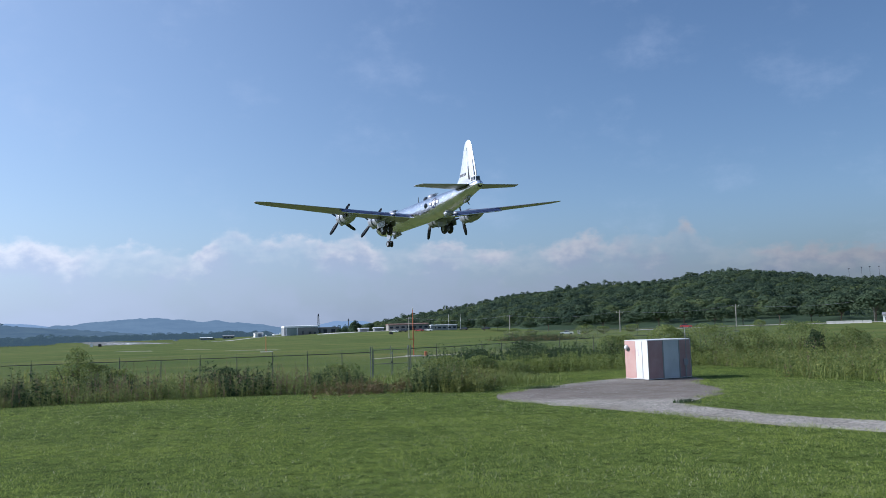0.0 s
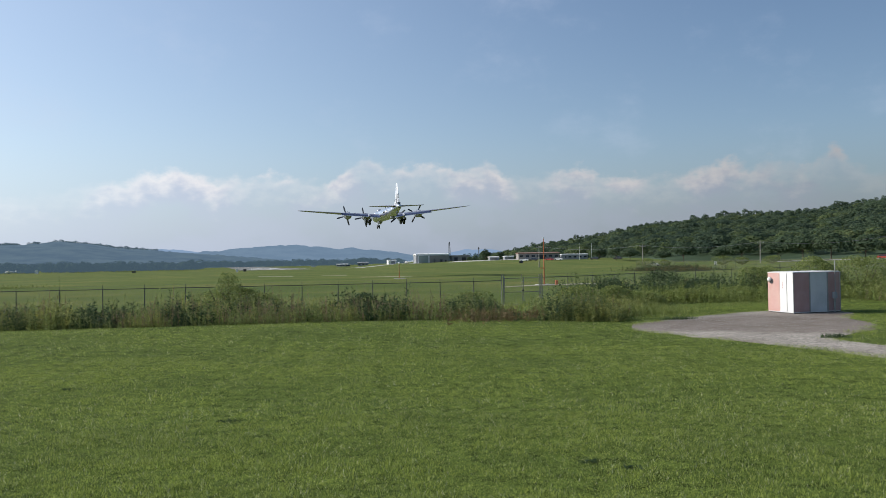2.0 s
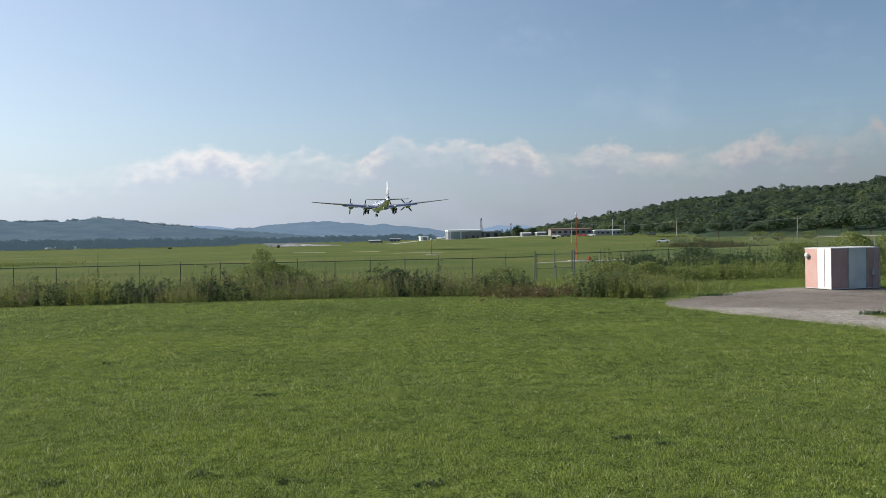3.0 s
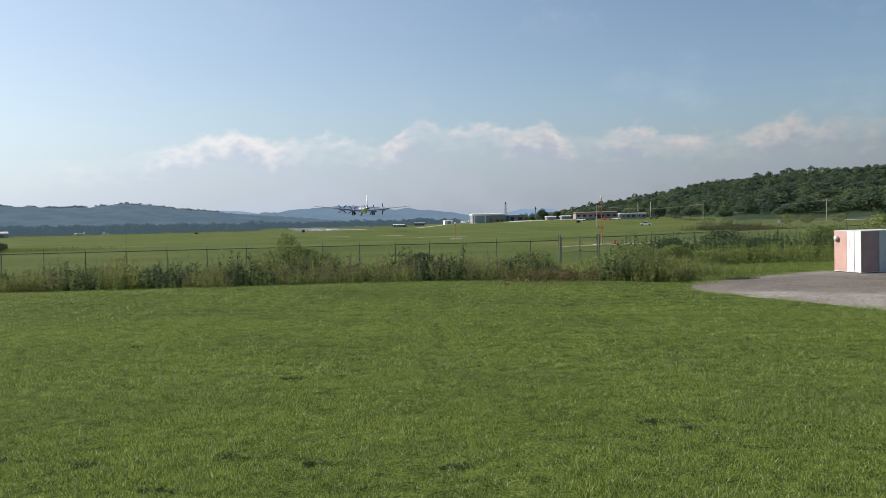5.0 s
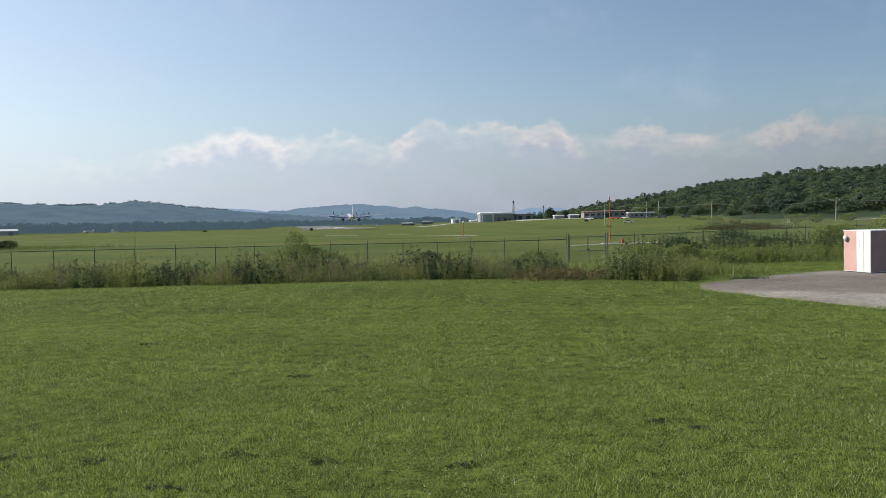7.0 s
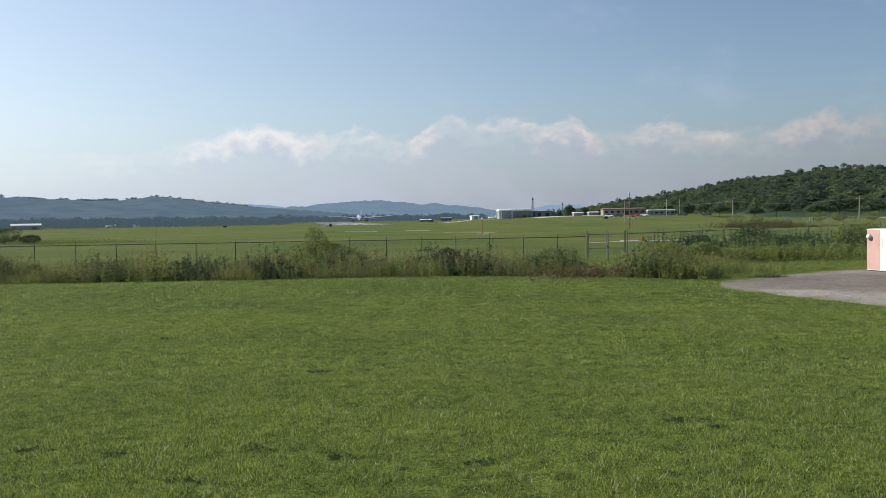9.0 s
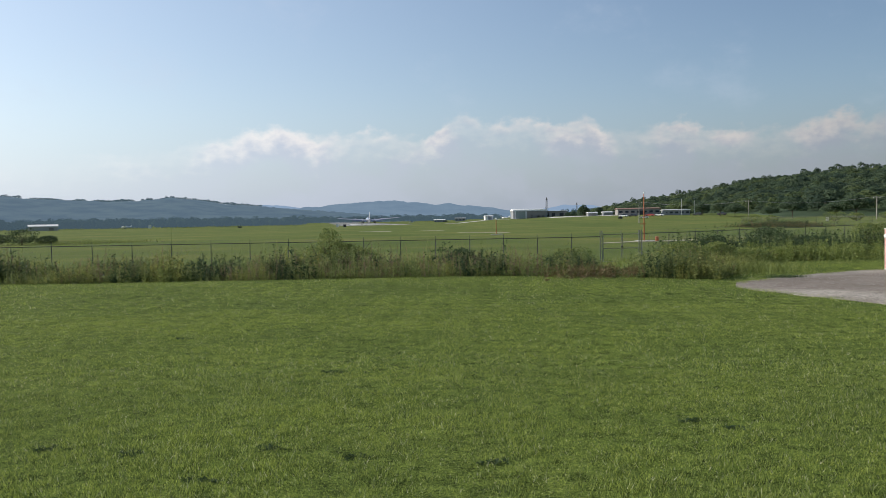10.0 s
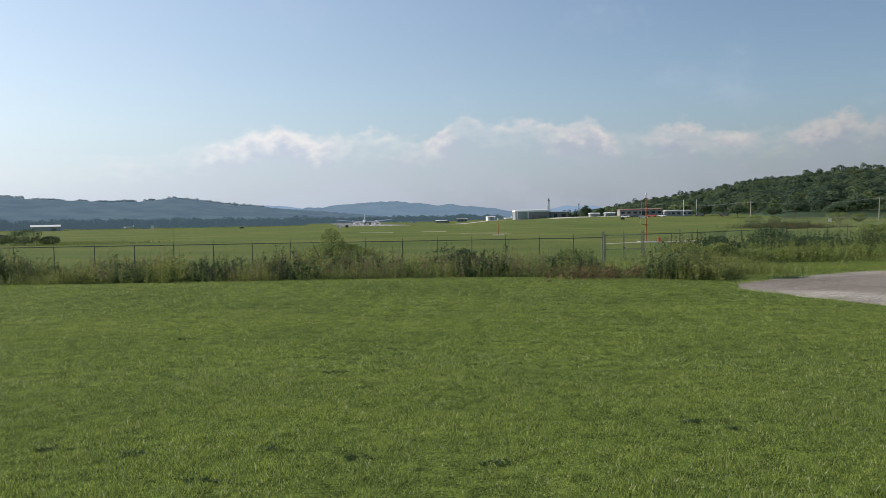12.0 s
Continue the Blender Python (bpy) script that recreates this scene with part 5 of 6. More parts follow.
building("hangar", 6.02, 740, 29, 30, 6.6, GREY_WALL, WHITE, "large grey aircraft hangar with a white roof", 6, 0.6, ((-12.9, 1.0, 6.5, OLD_WHITE), (-3.4, 1.0, 6.5, OLD_WHITE), (-8.2, 8.2, 6.3, SAGE_WALL), (5.7, 16.4, 6.2, TAUPE_WALL), (1.5, 1.6, 3.4, DARK), (7.5, 2.2, 3.0, DARK), (11.5, 1.4, 2.6, DARK)))
building("hangar_annex", 7.9, 745, 16, 14, 4.6, TAUPE_WALL, GREY_WALL, "low taupe annex beside the hangar", 4, 0.3, ((-4, 3, 3.2, DARK), (3, 3.5, 3.2, DARK)))
building("storage_shed", 3.28, 700, 6.5, 8, 3.0, WHITE, OLD_WHITE, "small white storage shed", 10, 0.4, ((0.5, 3, 3, GREY_WALL),))
building("service_building", -0.1, 900, 12, 9, 2.2, GREY_WALL, WHITE, "low white-roofed airport service building", 0, 0.5, (), 4)
building("service_building", 1.3, 880, 11, 9, 2.8, GREY_WALL, GREY_WALL, "low grey airport service building", 0, 0.8, (), 3)
building("terminal", 13.2, 500, 24, 14, 3.4, TAUPE_WALL, BRICK_WALL, "low taupe terminal with a brown roof", 8, 0.5, ((2, 3, 2.6, DARK),), 7)
building("office_block", 15.6, 470, 14, 9, 2.7, GREY_WALL, OLD_WHITE, "low grey office block with windows", 8, 0.2, ((-6.5, 2.2, 2.6, GREY_WALL),), 5)
building("farm_shed", -25.2, 640, 18.5, 10, 2.9, CONCRETE, OLD_WHITE, "long low barn with a pale metal roof", 0, 1.2, ((5, 3, 2.2, TAUPE_WALL),))
building("roadside_house", 43.75, 330, 9, 7, 2.6, WHITE, GREY_WALL, "small white roadside house", 0, 0.8, ((1, 1, 2, DARK),), 3)
for a in (10.2, 11.2):
    building("small_hangar", a, 560, 6, 7, 1.9, GREY_WALL, OLD_WHITE, "small grey aircraft shed", 10, 0.4, ((0, 3.5, 1.7, TAUPE_WALL),))


def lattice_tower(az, d, h, w, label):
    x, y = polar(az, d)
    root = new("beacon_tower")
    root.matrix_basis = pose(x, y, tz(x, y), 0, 0, 20)
    for sx, sy in ((-1, -1), (1, -1), (1, 1), (-1, 1)):
        part("leg", Shape().tube((sx * w, sy * w, 0), (sx * w * 0.35, sy * w * 0.35, h), 0.16, 0.12, 5).mesh("leg", GALV), root)
    n = 7
    for k in range(n):
        f0, f1 = 1 - 0.65 * k / n, 1 - 0.65 * (k + 1) / n
        z0, z1 = h * k / n, h * (k + 1) / n
        br = Shape()
        for (ax, ay), (bx, by) in (((-1, -1), (1, -1)), ((1, -1), (1, 1)), ((1, 1), (-1, 1)), ((-1, 1), (-1, -1))):
            br.tube((ax * w * f0, ay * w * f0, z0), (bx * w * f1, by * w * f1, z1), 0.08, 0.08, 4)
        part("brace", br.mesh("brace", GALV), root)
    part("platform", Shape().box((-0.9, -0.9, h), (0.9, 0.9, h + 0.2)).mesh("platform", DARK), root)
    part("beacon", Shape().lathe([(0.5, 0), (0.6, 0.4), (0.5, 1.6), (0.1, 1.9)], Matrix.Translation((0, 0, h + 0.2)), 10).mesh("beacon", DARK, True), root, "dark rotating beacon head")
    tagged(root, label, "tower")


lattice_tower(7.15, 760, 15.3, 1.2, "slim lattice beacon tower behind the hangar")
lattice_tower(9.15, 900, 12.0, 0.6, "thin distant radio mast")

# roads, taxiways and worn strips
strip("road", [polar(a, 338) for a in range(28, 70, 3)] + [polar(a, 346) for a in range(67, 25, -3)], 0.14, CONCRETE, "pale road along the foot of the hill", "road", 12.0)
strip("taxiway", [along(150, 40), along(150, 58), along(330, 150), along(335, 135)], 0.07, CONCRETE, "pale concrete taxiway", "taxiway", 20)
strip("apron", [polar(7.0, 640), polar(13.0, 470), polar(13.0, 500), polar(7.6, 690)], 0.07, CONCRETE, "pale concrete apron before the buildings", "apron", 20)
for k, (a0, a1, d, w) in enumerate(((-5.5, -3.2, 250, 5), (1.2, 4.8, 205, 3.5), (-1.5, 0.2, 250, 3.5))):
    strip("worn_strip_%d" % (k + 1), [polar(a0, d), polar((a0 + a1) / 2, d - 2), polar(a1, d - 10), polar(a1, d - 10 + w), polar((a0 + a1) / 2, d + w), polar(a0, d + w)], 0.04, WORN, "bare dry strip worn into the pasture", "worn ground", 4, 2.0)
for k in range(8):
    o = -20 + k * 5.2 + (2 if k > 3 else 0)
    flat_rect("threshold_bar_%d" % (k + 1), 134, 176, o, o + 3.0, 0.13, CONCRETE, "pale painted threshold bar", "runway marking")
for k in range(9):
    flat_rect("centre_dash_%d" % (k + 1), 190 + 60 * k, 226 + 60 * k, -0.5, 0.5, 0.13, WHITE, "white painted centre line dash", "runway marking")
for k in range(2):
    flat_rect("aiming_block_%d" % (k + 1), 260, 305, -11 + 14 * k, -3 + 14 * k, 0.13, WHITE, "white painted aiming block", "runway marking")


def vehicle(az, d, mat, label, truck=False, turn=90.0, kind="car"):
    x, y = polar(az, d)
    root = new(kind)
    root.matrix_basis = pose(x, y, tz(x, y) + 0.16, 0, 0, -az + turn)
    lower = [[(-0.88, yy, 0.32), (0.88, yy, 0.32), (0.9, yy, 0.62), (0.86, yy, h), (-0.86, yy, h), (-0.9, yy, 0.62)] for yy, h in ((2.3, 0.72), (2.1, 0.86), (1.1, 0.95), (-1.5, 0.98), (-2.3, 0.92))]
    part("body", Shape().loft(lower[::-1]).mesh("body", mat), root)
    cab = ((1.1, 0.95, 0.84), (0.5, 1.45, 0.68), (-0.5 if truck else -1.3, 1.48, 0.68), (-0.8 if truck else -1.9, 0.97, 0.82))
    top = [[(-w, yy, 0.93), (w, yy, 0.93), (w * 0.92, yy, h), (-w * 0.92, yy, h)] for yy, h, w in cab]
    part("cabin", Shape().loft(top[::-1]).mesh("cabin", GLASS_DARK), root, "dark glazed cabin")
    part("roof_panel", Shape().box((-0.66, cab[2][0], 1.46), (0.66, 0.5, 1.53), bevel=0.02).mesh("roof_panel", mat), root)
    for sx in (-0.85, 0.85):
        for yy in (1.45, -1.45):
            part("wheel", Shape().lathe([(0.12, -0.1), (0.33, -0.1), (0.34, 0), (0.33, 0.1), (0.12, 0.1)], Matrix.Translation((sx, yy, 0.33)) @ pose(0, 0, 0, 0, 90, 0), 12).mesh("wheel", RUBBER), root)
    return tagged(root, label, "vehicle")


pickup = vehicle(23.8, 300, WHITE, "white pickup truck driving along the airfield fence", True, 90, "pickup_truck")
red_car = vehicle(31.5, 341, RED, "red car driving along the hill road", False, -90)
vehicle(-2.0, 820, WHITE, "white van parked at the airfield", False, 90)
vehicle(0.3, 820, DARK, "dark car parked at the airfield", False, 90)
for a, m, l in ((12.2, WHITE, "white car parked at the terminal"), (12.8, DARK, "dark car parked at the terminal"), (13.9, RED, "red car parked at the terminal"), (14.5, WHITE, "white car parked at the terminal"), (16.9, DARK, "dark car parked near the terminal"), (18.4, DARK, "dark car parked near the terminal")):
    vehicle(a, 455, m, l, False, 70)


def light_plane(az, d, turn):
    x, y = polar(az, d)
    root = new("light_aircraft")
    root.matrix_basis = pose(x, y, tz(x, y) + 0.1, 0, 0, -az + turn)
    part("fuselage", Shape().loft([ring(yy, r, z, 1.1, 10) for yy, r, z in ((2.6, 0.2, 1.2), (2.2, 0.5, 1.2), (0.6, 0.62, 1.4), (-1.2, 0.45, 1.4), (-4.6, 0.12, 1.5))]).mesh("fuselage", WHITE, True), root)
    part("wing", Shape().box((-5.2, -0.4, 2.0), (5.2, 1.0, 2.14), bevel=0.04).mesh("wing", WHITE), root)
    part("tailplane", Shape().box((-1.6, -4.7, 1.5), (1.6, -3.9, 1.58), bevel=0.02).mesh("tailplane", WHITE), root)
    part("fin", Shape().loft([[(-0.04, -4.8, 1.5), (0.04, -4.8, 1.5), (0.04, -3.7, 1.5), (-0.04, -3.7, 1.5)], [(-0.02, -4.9, 2.9), (0.02, -4.9, 2.9), (0.02, -4.3, 2.9), (-0.02, -4.3, 2.9)]]).mesh("fin", WHITE), root)
    for xx, yy in ((-1.1, 0.2), (1.1, 0.2), (0, 2.0)):
        part("wheel", Shape().tube((xx, yy, 1.0), (xx, yy, 0.3), 0.05).lathe([(0.05, -0.07), (0.2, -0.07), (0.2, 0.07), (0.05, 0.07)], Matrix.Translation((xx, yy, 0.2)) @ pose(0, 0, 0, 0, 90, 0), 10).mesh("wheel", DARK), root)
    tagged(root, "small white light aircraft parked on the apron", "aircraft")


for a in (15.9, 16.7):
    x, y = polar(a, 462)
    root = new("flag_pole")
    root.matrix_basis = pose(x, y, tz(x, y))
    part("pole", Shape().tube((0, 0, -0.2), (0, 0, 8.5), 0.10, 0.07, 6).mesh("pole", WHITE), root)
    part("finial", Shape().lathe([(0.02, 0), (0.14, 0.12), (0.02, 0.26)], Matrix.Translation((0, 0, 8.5)), 8).mesh("finial", WHITE, True), root)
    tagged(root, "tall white pole standing before the terminal", "pole", "terminal poles")
light_plane(4.3, 700, 60)
light_plane(11.9, 520, 40)
light_plane(-20.5, 670, 75)
# runway edge boxes and signs
for a, d, w, h, m in ((-6.5, 420, 1.4, 1.2, DARK), (-7.0, 420, 1.2, 1.5, WHITE), (-13.4, 500, 2.2, 0.8, DARK), (-19.0, 620, 2.0, 2.4, WHITE), (12.0, 430, 2.0, 1.0, DARK), (24.6, 300, 1.0, 1.2, WHITE)):
    x, y = polar(a, d)
    root = new("airfield_sign")
    root.matrix_basis = pose(x, y, tz(x, y), 0, 0, -a)
    part("panel", Shape().box((-w / 2, -0.15, 0.3), (w / 2, 0.15, 0.3 + h), bevel=0.03).mesh("panel", m), root)
    for s in (-0.35, 0.35):
        part("leg", Shape().tube((s * w, 0, -0.1), (s * w, 0, 0.32), 0.05).mesh("leg", GALV), root)
    tagged(root, "small plain sign box beside the runway", "sign", "runway signs")
# white road barriers below the hill
for k in range(5):
    x, y = polar(40.1 + 0.5 * k, 330)
    b = Shape().loft([[(-1.4, -0.3, 0), (1.4, -0.3, 0), (1.4, 0.3, 0), (-1.4, 0.3, 0)], [(-1.4, -0.1, 0.35), (1.4, -0.1, 0.35), (1.4, 0.1, 0.35), (-1.4, 0.1, 0.35)], [(-1.4, -0.08, 1.0), (1.4, -0.08, 1.0), (1.4, 0.08, 1.0), (-1.4, 0.08, 1.0)]])
    ob = new("road_barrier", b.mesh("road_barrier", CONCRETE))
    ob.matrix_basis = pose(x, y, tz(x, y) - 0.02, 0, 0, -40)
    tagged(ob, "pale concrete road barrier", "barrier", "road barriers")

# ---- weeds along the ditch ----


def weeds(name, spots, mat, label, leaves=(9, 16), hgt=(0.5, 1.0), leaf=0.085, droop=0.4, seed=0, stem=True):
    """Leafy stalks at spots (x, y, scale), one mass."""
    g = np.random.default_rng(500 + seed)
    quads = []
    for x, y, sc in spots:
        z = tz(x, y) - 0.03
        h = (hgt[0] + (hgt[1] - hgt[0]) * g.random()) * sc
        lean = g.normal(size=2) * 0.12 * h
        n = int(g.integers(leaves[0], leaves[1]))
        u = np.sort(g.random(n) ** 0.95)
        c = np.stack([x + lean[0] * u, y + lean[1] * u, z + h * u], 1)
        a = g.random(n) * 6.283
        up = 0.25 + g.random(n) * 0.9 - droop * 0.5
        d = np.stack([np.cos(a), np.sin(a), up], 1)
        d /= np.linalg.norm(d, axis=1)[:, None]
        w = np.cross(d, g.normal(size=(n, 3)))
        w /= np.linalg.norm(w, axis=1)[:, None]
        ln = (leaf * (0.7 + 0.8 * g.random(n)) * (1.25 - 0.6 * u) * sc ** 0.5)[:, None]
        quads.append(np.stack([c, c + d * ln + w * ln * 0.32, c + d * ln * 2.0, c + d * ln - w * ln * 0.32], 1))
        if not stem:
            continue
        s = np.array([0.006, 0.004, 0])
        p, q = np.array([x, y, z]), np.array([x + lean[0], y + lean[1], z + h])
        quads.append(np.array([[p - s, p + s, q + s * 0.4, q - s * 0.4]]))
    return tagged(new(name, quad_mesh(name, np.concatenate(quads), mat)), label, "weeds", kind="stuff")


def blades(name, spots, mat, label, hgt, width, seed=0, lean=0.35, short=False):
    """Single grass blades at spots (x, y, scale); short ones are straight."""
    g = np.random.default_rng(800 + seed)
    s = np.asarray(spots, float)
    k = len(s)
    z = terrain(s[:, 0], s[:, 1])
    h = (hgt[0] + (hgt[1] - hgt[0]) * g.random(k)) * s[:, 2]
    a = g.random(k) * 6.283
    b = g.random(k) * 6.283
    w = width * (0.6 + 0.8 * g.random(k))
    p = np.stack([s[:, 0], s[:, 1], z - 0.01], 1)
    side = np.stack([np.cos(a), np.sin(a), np.zeros(k)], 1) * (w / 2)[:, None]
    fall = np.stack([np.cos(b), np.sin(b), np.zeros(k)], 1) * (h * lean * (0.3 + 1.2 * g.random(k)))[:, None]
    mid = p + fall * 0.35 + np.stack([np.zeros(k), np.zeros(k), h * 0.6], 1)
    tip = p + fall + np.stack([np.zeros(k), np.zeros(k), h], 1)
    if short:
        tri = np.stack([p - side, p + side, tip], 1)
    else:
        tri = np.concatenate([np.stack([p - side, p + side, mid + side * 0.7], 1), np.stack([p - side, mid + side * 0.7, mid - side * 0.7], 1), np.stack([mid - side * 0.7, mid + side * 0.7, tip], 1)])
    me = tri_mesh(name, tri, mat)
    return tagged(new(name, me), label, "grass", kind="stuff")


def weed_front(x):
    """Where the mown lawn stops: distance ahead by x."""
    return float(np.interp(x, [-40, -12, 0, 3, 5, 7, 8.5, 11.5, 15, 18, 19], [24.2, 24.2, 24.2, 23.4, 22.2, 20.9, 23.5, 26.3, 27.6, 27.0, 22]))


def spread(count, x0, x1, y0, y1, g, scale=(0.7, 1.2), power=1.0):
    out = []
    for _ in range(count):
        x = x0 + (x1 - x0) * g.random()
        y = weed_front(x) + y0 + (y1 - y0) * g.random() ** power
        patch = 0.74 + 0.75 * noise.noise((x * 0.55, y * 0.4, 2.0)) + 0.45 * noise.noise((x * 1.9, y * 1.5, 7.0))
        low = 1 - 0.76 * math.exp(-((math.degrees(math.atan2(x, y)) - 12.1) / 1.55) ** 4)  # trodden down before the gate
        out.append((x, y, (scale[0] + (scale[1] - scale[0]) * g.random()) * max(0.35, min(1.25, patch)) * low))
    return out


def clumped(count, x0, x1, y0, y1, g, channel, least, scale=(0.7, 1.2)):
    """Like spread, but only in the patches that one kind of plant holds."""
    return [s for s in spread(count, x0, x1, y0, y1, g, scale) if noise.noise((s[0] * 0.62, s[1] * 0.5, channel)) > least]


WEED_YELLOW = material("goldenrod_leaves", (0.215, 0.240, 0.072), 0.6, 0.0, (0.155, 0.185, 0.055), 0.8, 0.5, 6, 0.0, 0.3, "World", 0.7, 0.45)
WEED_SEED = material("brown_seed_heads", (0.215, 0.165, 0.105), 0.8, 0.0, (0.15, 0.12, 0.08), 0.8, 0.4, 8, 0.0, 0.2, "World", 0.7, 0.25)
g5 = np.random.default_rng(17)
weeds("ditch_weeds", spread(4600, -22, 8, 0.1, 6.0, g5, (0.6, 1.15)), LEAF, "tall leafy green weeds along the ditch", (14, 24), (0.40, 0.80), 0.050, seed=1)
weeds("goldenrod_weeds", clumped(6500, -22, 8, 0.05, 4.5, g5, 11.0, 0.08, (0.7, 1.2)), WEED_YELLOW, "yellow-green goldenrod clumps along the ditch", (16, 26), (0.40, 0.80), 0.042, seed=21)
weeds("dark_ditch_weeds", clumped(5200, -22, 7, 0.2, 5.0, g5, 23.0, 0.10, (0.75, 1.25)), LEAF_DARK, "dark green broad-leaved weeds", (14, 24), (0.45, 0.88), 0.058, seed=2)
weeds("seeding_weeds", clumped(2600, -22, 8, 0.1, 4.0, g5, 37.0, 0.05, (0.8, 1.25)), WEED_SEED, "brown seeding weed stalks", (10, 18), (0.5, 0.92), 0.030, seed=22)
weeds("dry_weeds", spread(350, -22, 8, 0.2, 5.0, g5, (0.7, 1.2)), DRY, "dry brown weed stalks", (10, 16), (0.45, 0.9), 0.04, seed=3)
weeds("tall_stalk_weeds", spread(170, -22, 7, 0.4, 4.5, g5, (1.0, 1.45)), LEAF, "single tall leafy stalks above the weeds", (16, 26), (0.75, 1.05), 0.04, seed=24)
weeds("yellow_weeds", spread(90, -18, 8, 0.2, 4.0, g5, (0.8, 1.1)), YELLOW, "yellow blossoms among the weeds", (3, 6), (0.45, 0.75), 0.03, seed=4, stem=False)
weeds("pale_blossom_weeds", spread(70, -18, 3, 0.3, 4.0, g5, (1.0, 1.35)), OLD_WHITE, "small whitish blossoms above the weeds", (1, 3), (0.6, 0.95), 0.020, seed=25, stem=False)
blades("tall_grass", spread(15000, -24, 6.5, -0.15, 7, g5, (0.6, 1.2)), LEAF_LIGHT, "tall light green grass", (0.2, 0.6), 0.009, 1)
# before the gate's far side: an olive clump, then feathery light growth up to the pad's corner
weeds("olive_clump_weeds", [(5.75 + 1.3 * g5.random(), 21.8 + 4.2 * g5.random(), 0.7 + 0.5 * g5.random()) for _ in range(520)], LEAF, "olive leafy clump at the lawn's corner", (14, 24), (0.30, 0.70), 0.048, seed=26)
weeds("feathery_weeds", [(6.2 + 2.6 * t + 0.3 * g5.normal(), 21.2 + 3.4 * t + 2.4 * g5.random(), 0.6 + 0.6 * g5.random()) for t in g5.random(900)], WEED_YELLOW, "feathery light green weeds beside the pad", (18, 28), (0.22, 0.52), 0.030, seed=27)
# brown and light tufts by the corner of the lawn
weeds("brown_tuft_weeds", [(4.3 + g5.normal() * 0.7, 23.0 + g5.normal() * 0.5, 0.9) for _ in range(150)], DRY, "reddish brown dying weeds", (8, 14), (0.25, 0.45), 0.045, seed=5)
blades("light_tuft_grass", [(8.2 + g5.normal() * 0.9, 24.2 + g5.normal() * 0.7, 1.0) for _ in range(5000)], LEAF_LIGHT, "pale green grass tufts at the lawn's corner", (0.12, 0.38), 0.010, 2, 0.8)
# past the shelter: rough grass and weeds
blades("rough_grass", [(x, y, s) for x, y, s in spread(17000, 8, 19, 0.0, 9, g5, (0.6, 1.2))], LEAF_LIGHT, "rough yellow-green grass behind the mown strip", (0.05, 0.15), 0.012, 3, 0.6)
weeds("rough_weeds", spread(1300, 8, 19, 2.0, 9, g5, (0.6, 1.1)), LEAF, "leafy weeds behind the mown strip", (12, 20), (0.22, 0.48), 0.05, seed=6)


def bank_edge(y):
    """Where the rough bank beside the lawn begins: x by distance ahead."""
    return np.interp(y, [12, 17.2, 21.3, 22.6, 24.8, 27.5, 36], [19.5, 16.4, 16.0, 17.6, 18.2, 18.2, 17.8])


def right_bank(count, g):
    out = []
    while len(out) < count:
        x, y = 15.6 + 17.6 * g.random(), 12 + 24 * g.random()
        if x > bank_edge(y):
            out.append((x, y, 0.8 + 0.5 * g.random()))
    return out


blades("bank_grass", right_bank(36000, g5), LEAF_LIGHT, "tall yellow-green grass beside the lawn", (0.2, 0.55), 0.014, 4)
weeds("bank_seed_weeds", right_bank(700, g5), WEED_SEED, "brown seeding stalks on the bank", (10, 18), (0.4, 0.9), 0.028, seed=28)
weeds("bank_goldenrod", right_bank(1700, g5), WEED_YELLOW, "yellow-green weeds on the bank beside the lawn", (14, 22), (0.3, 0.8), 0.042, seed=29)
weeds("bank_weeds", right_bank(3000, g5), LEAF_BUSH, "tall leafy weeds beside the lawn", (12, 20), (0.35, 0.85), 0.05, seed=7)
weeds("tall_dark_weeds", [(8.8 + 9.8 * g5.random(), 33.2 + 3.0 * g5.random(), 0.6 + 0.65 * g5.random()) for _ in range(1100)], LEAF_DARK, "tall dark leafy weeds before the fence", (14, 24), (0.5, 1.15), 0.05, seed=15)
weeds("tall_light_weeds", [(8.6 + 10.4 * g5.random(), 28.6 + 3.6 * g5.random(), 0.5 + 0.6 * g5.random()) for _ in range(1300)], LEAF_LIGHT, "leafy light green weeds before the fence", (14, 24), (0.35, 0.8), 0.045, seed=16)
# low growth between the weeds and the fence
fx = g5.random(9000) * 62 - 36
fy = 30 + 34 * g5.random(9000)
blades("pasture_grass", np.stack([fx, fy, 0.6 + 0.6 * g5.random(9000)], 1), LEAF_LIGHT, "unmown pasture grass before the fence", (0.25, 0.55), 0.03, 5)

weeds("pasture_scrub", [(*polar(21.9 + 1.3 * g5.normal(), 226 + 5 * g5.normal()), 0.4 + 0.8 * g5.random()) for _ in range(1100)], DRY, "brownish scrub patch out in the pasture", (10, 16), (0.7, 1.5), 0.11, seed=12)
weeds("dark_pasture_scrub", [(*polar(21.8 + 1.2 * g5.normal(), 228 + 5 * g5.normal()), 0.3 + 0.9 * g5.random()) for _ in range(1800)], LEAF_DARK, "dark scrub patch out in the pasture", (10, 16), (0.8, 1.7), 0.12, seed=13)
weeds("pale_pasture_weeds", [(*polar(-23.5 + 2.3 * g5.normal(), 172 + 6 * g5.normal()), 0.3 + 0.8 * g5.random()) for _ in range(1100)], LEAF_LIGHT, "pale green weed patch out in the pasture", (10, 16), (0.4, 1.0), 0.09, seed=14)
LEAF_FEATHER = material("feathery_leaves", (0.20, 0.25, 0.075), 0.6, 0.0, (0.14, 0.19, 0.06), 0.8, 0.4, 6, 0.0, 0.3, "World", 0.6, 0.45)
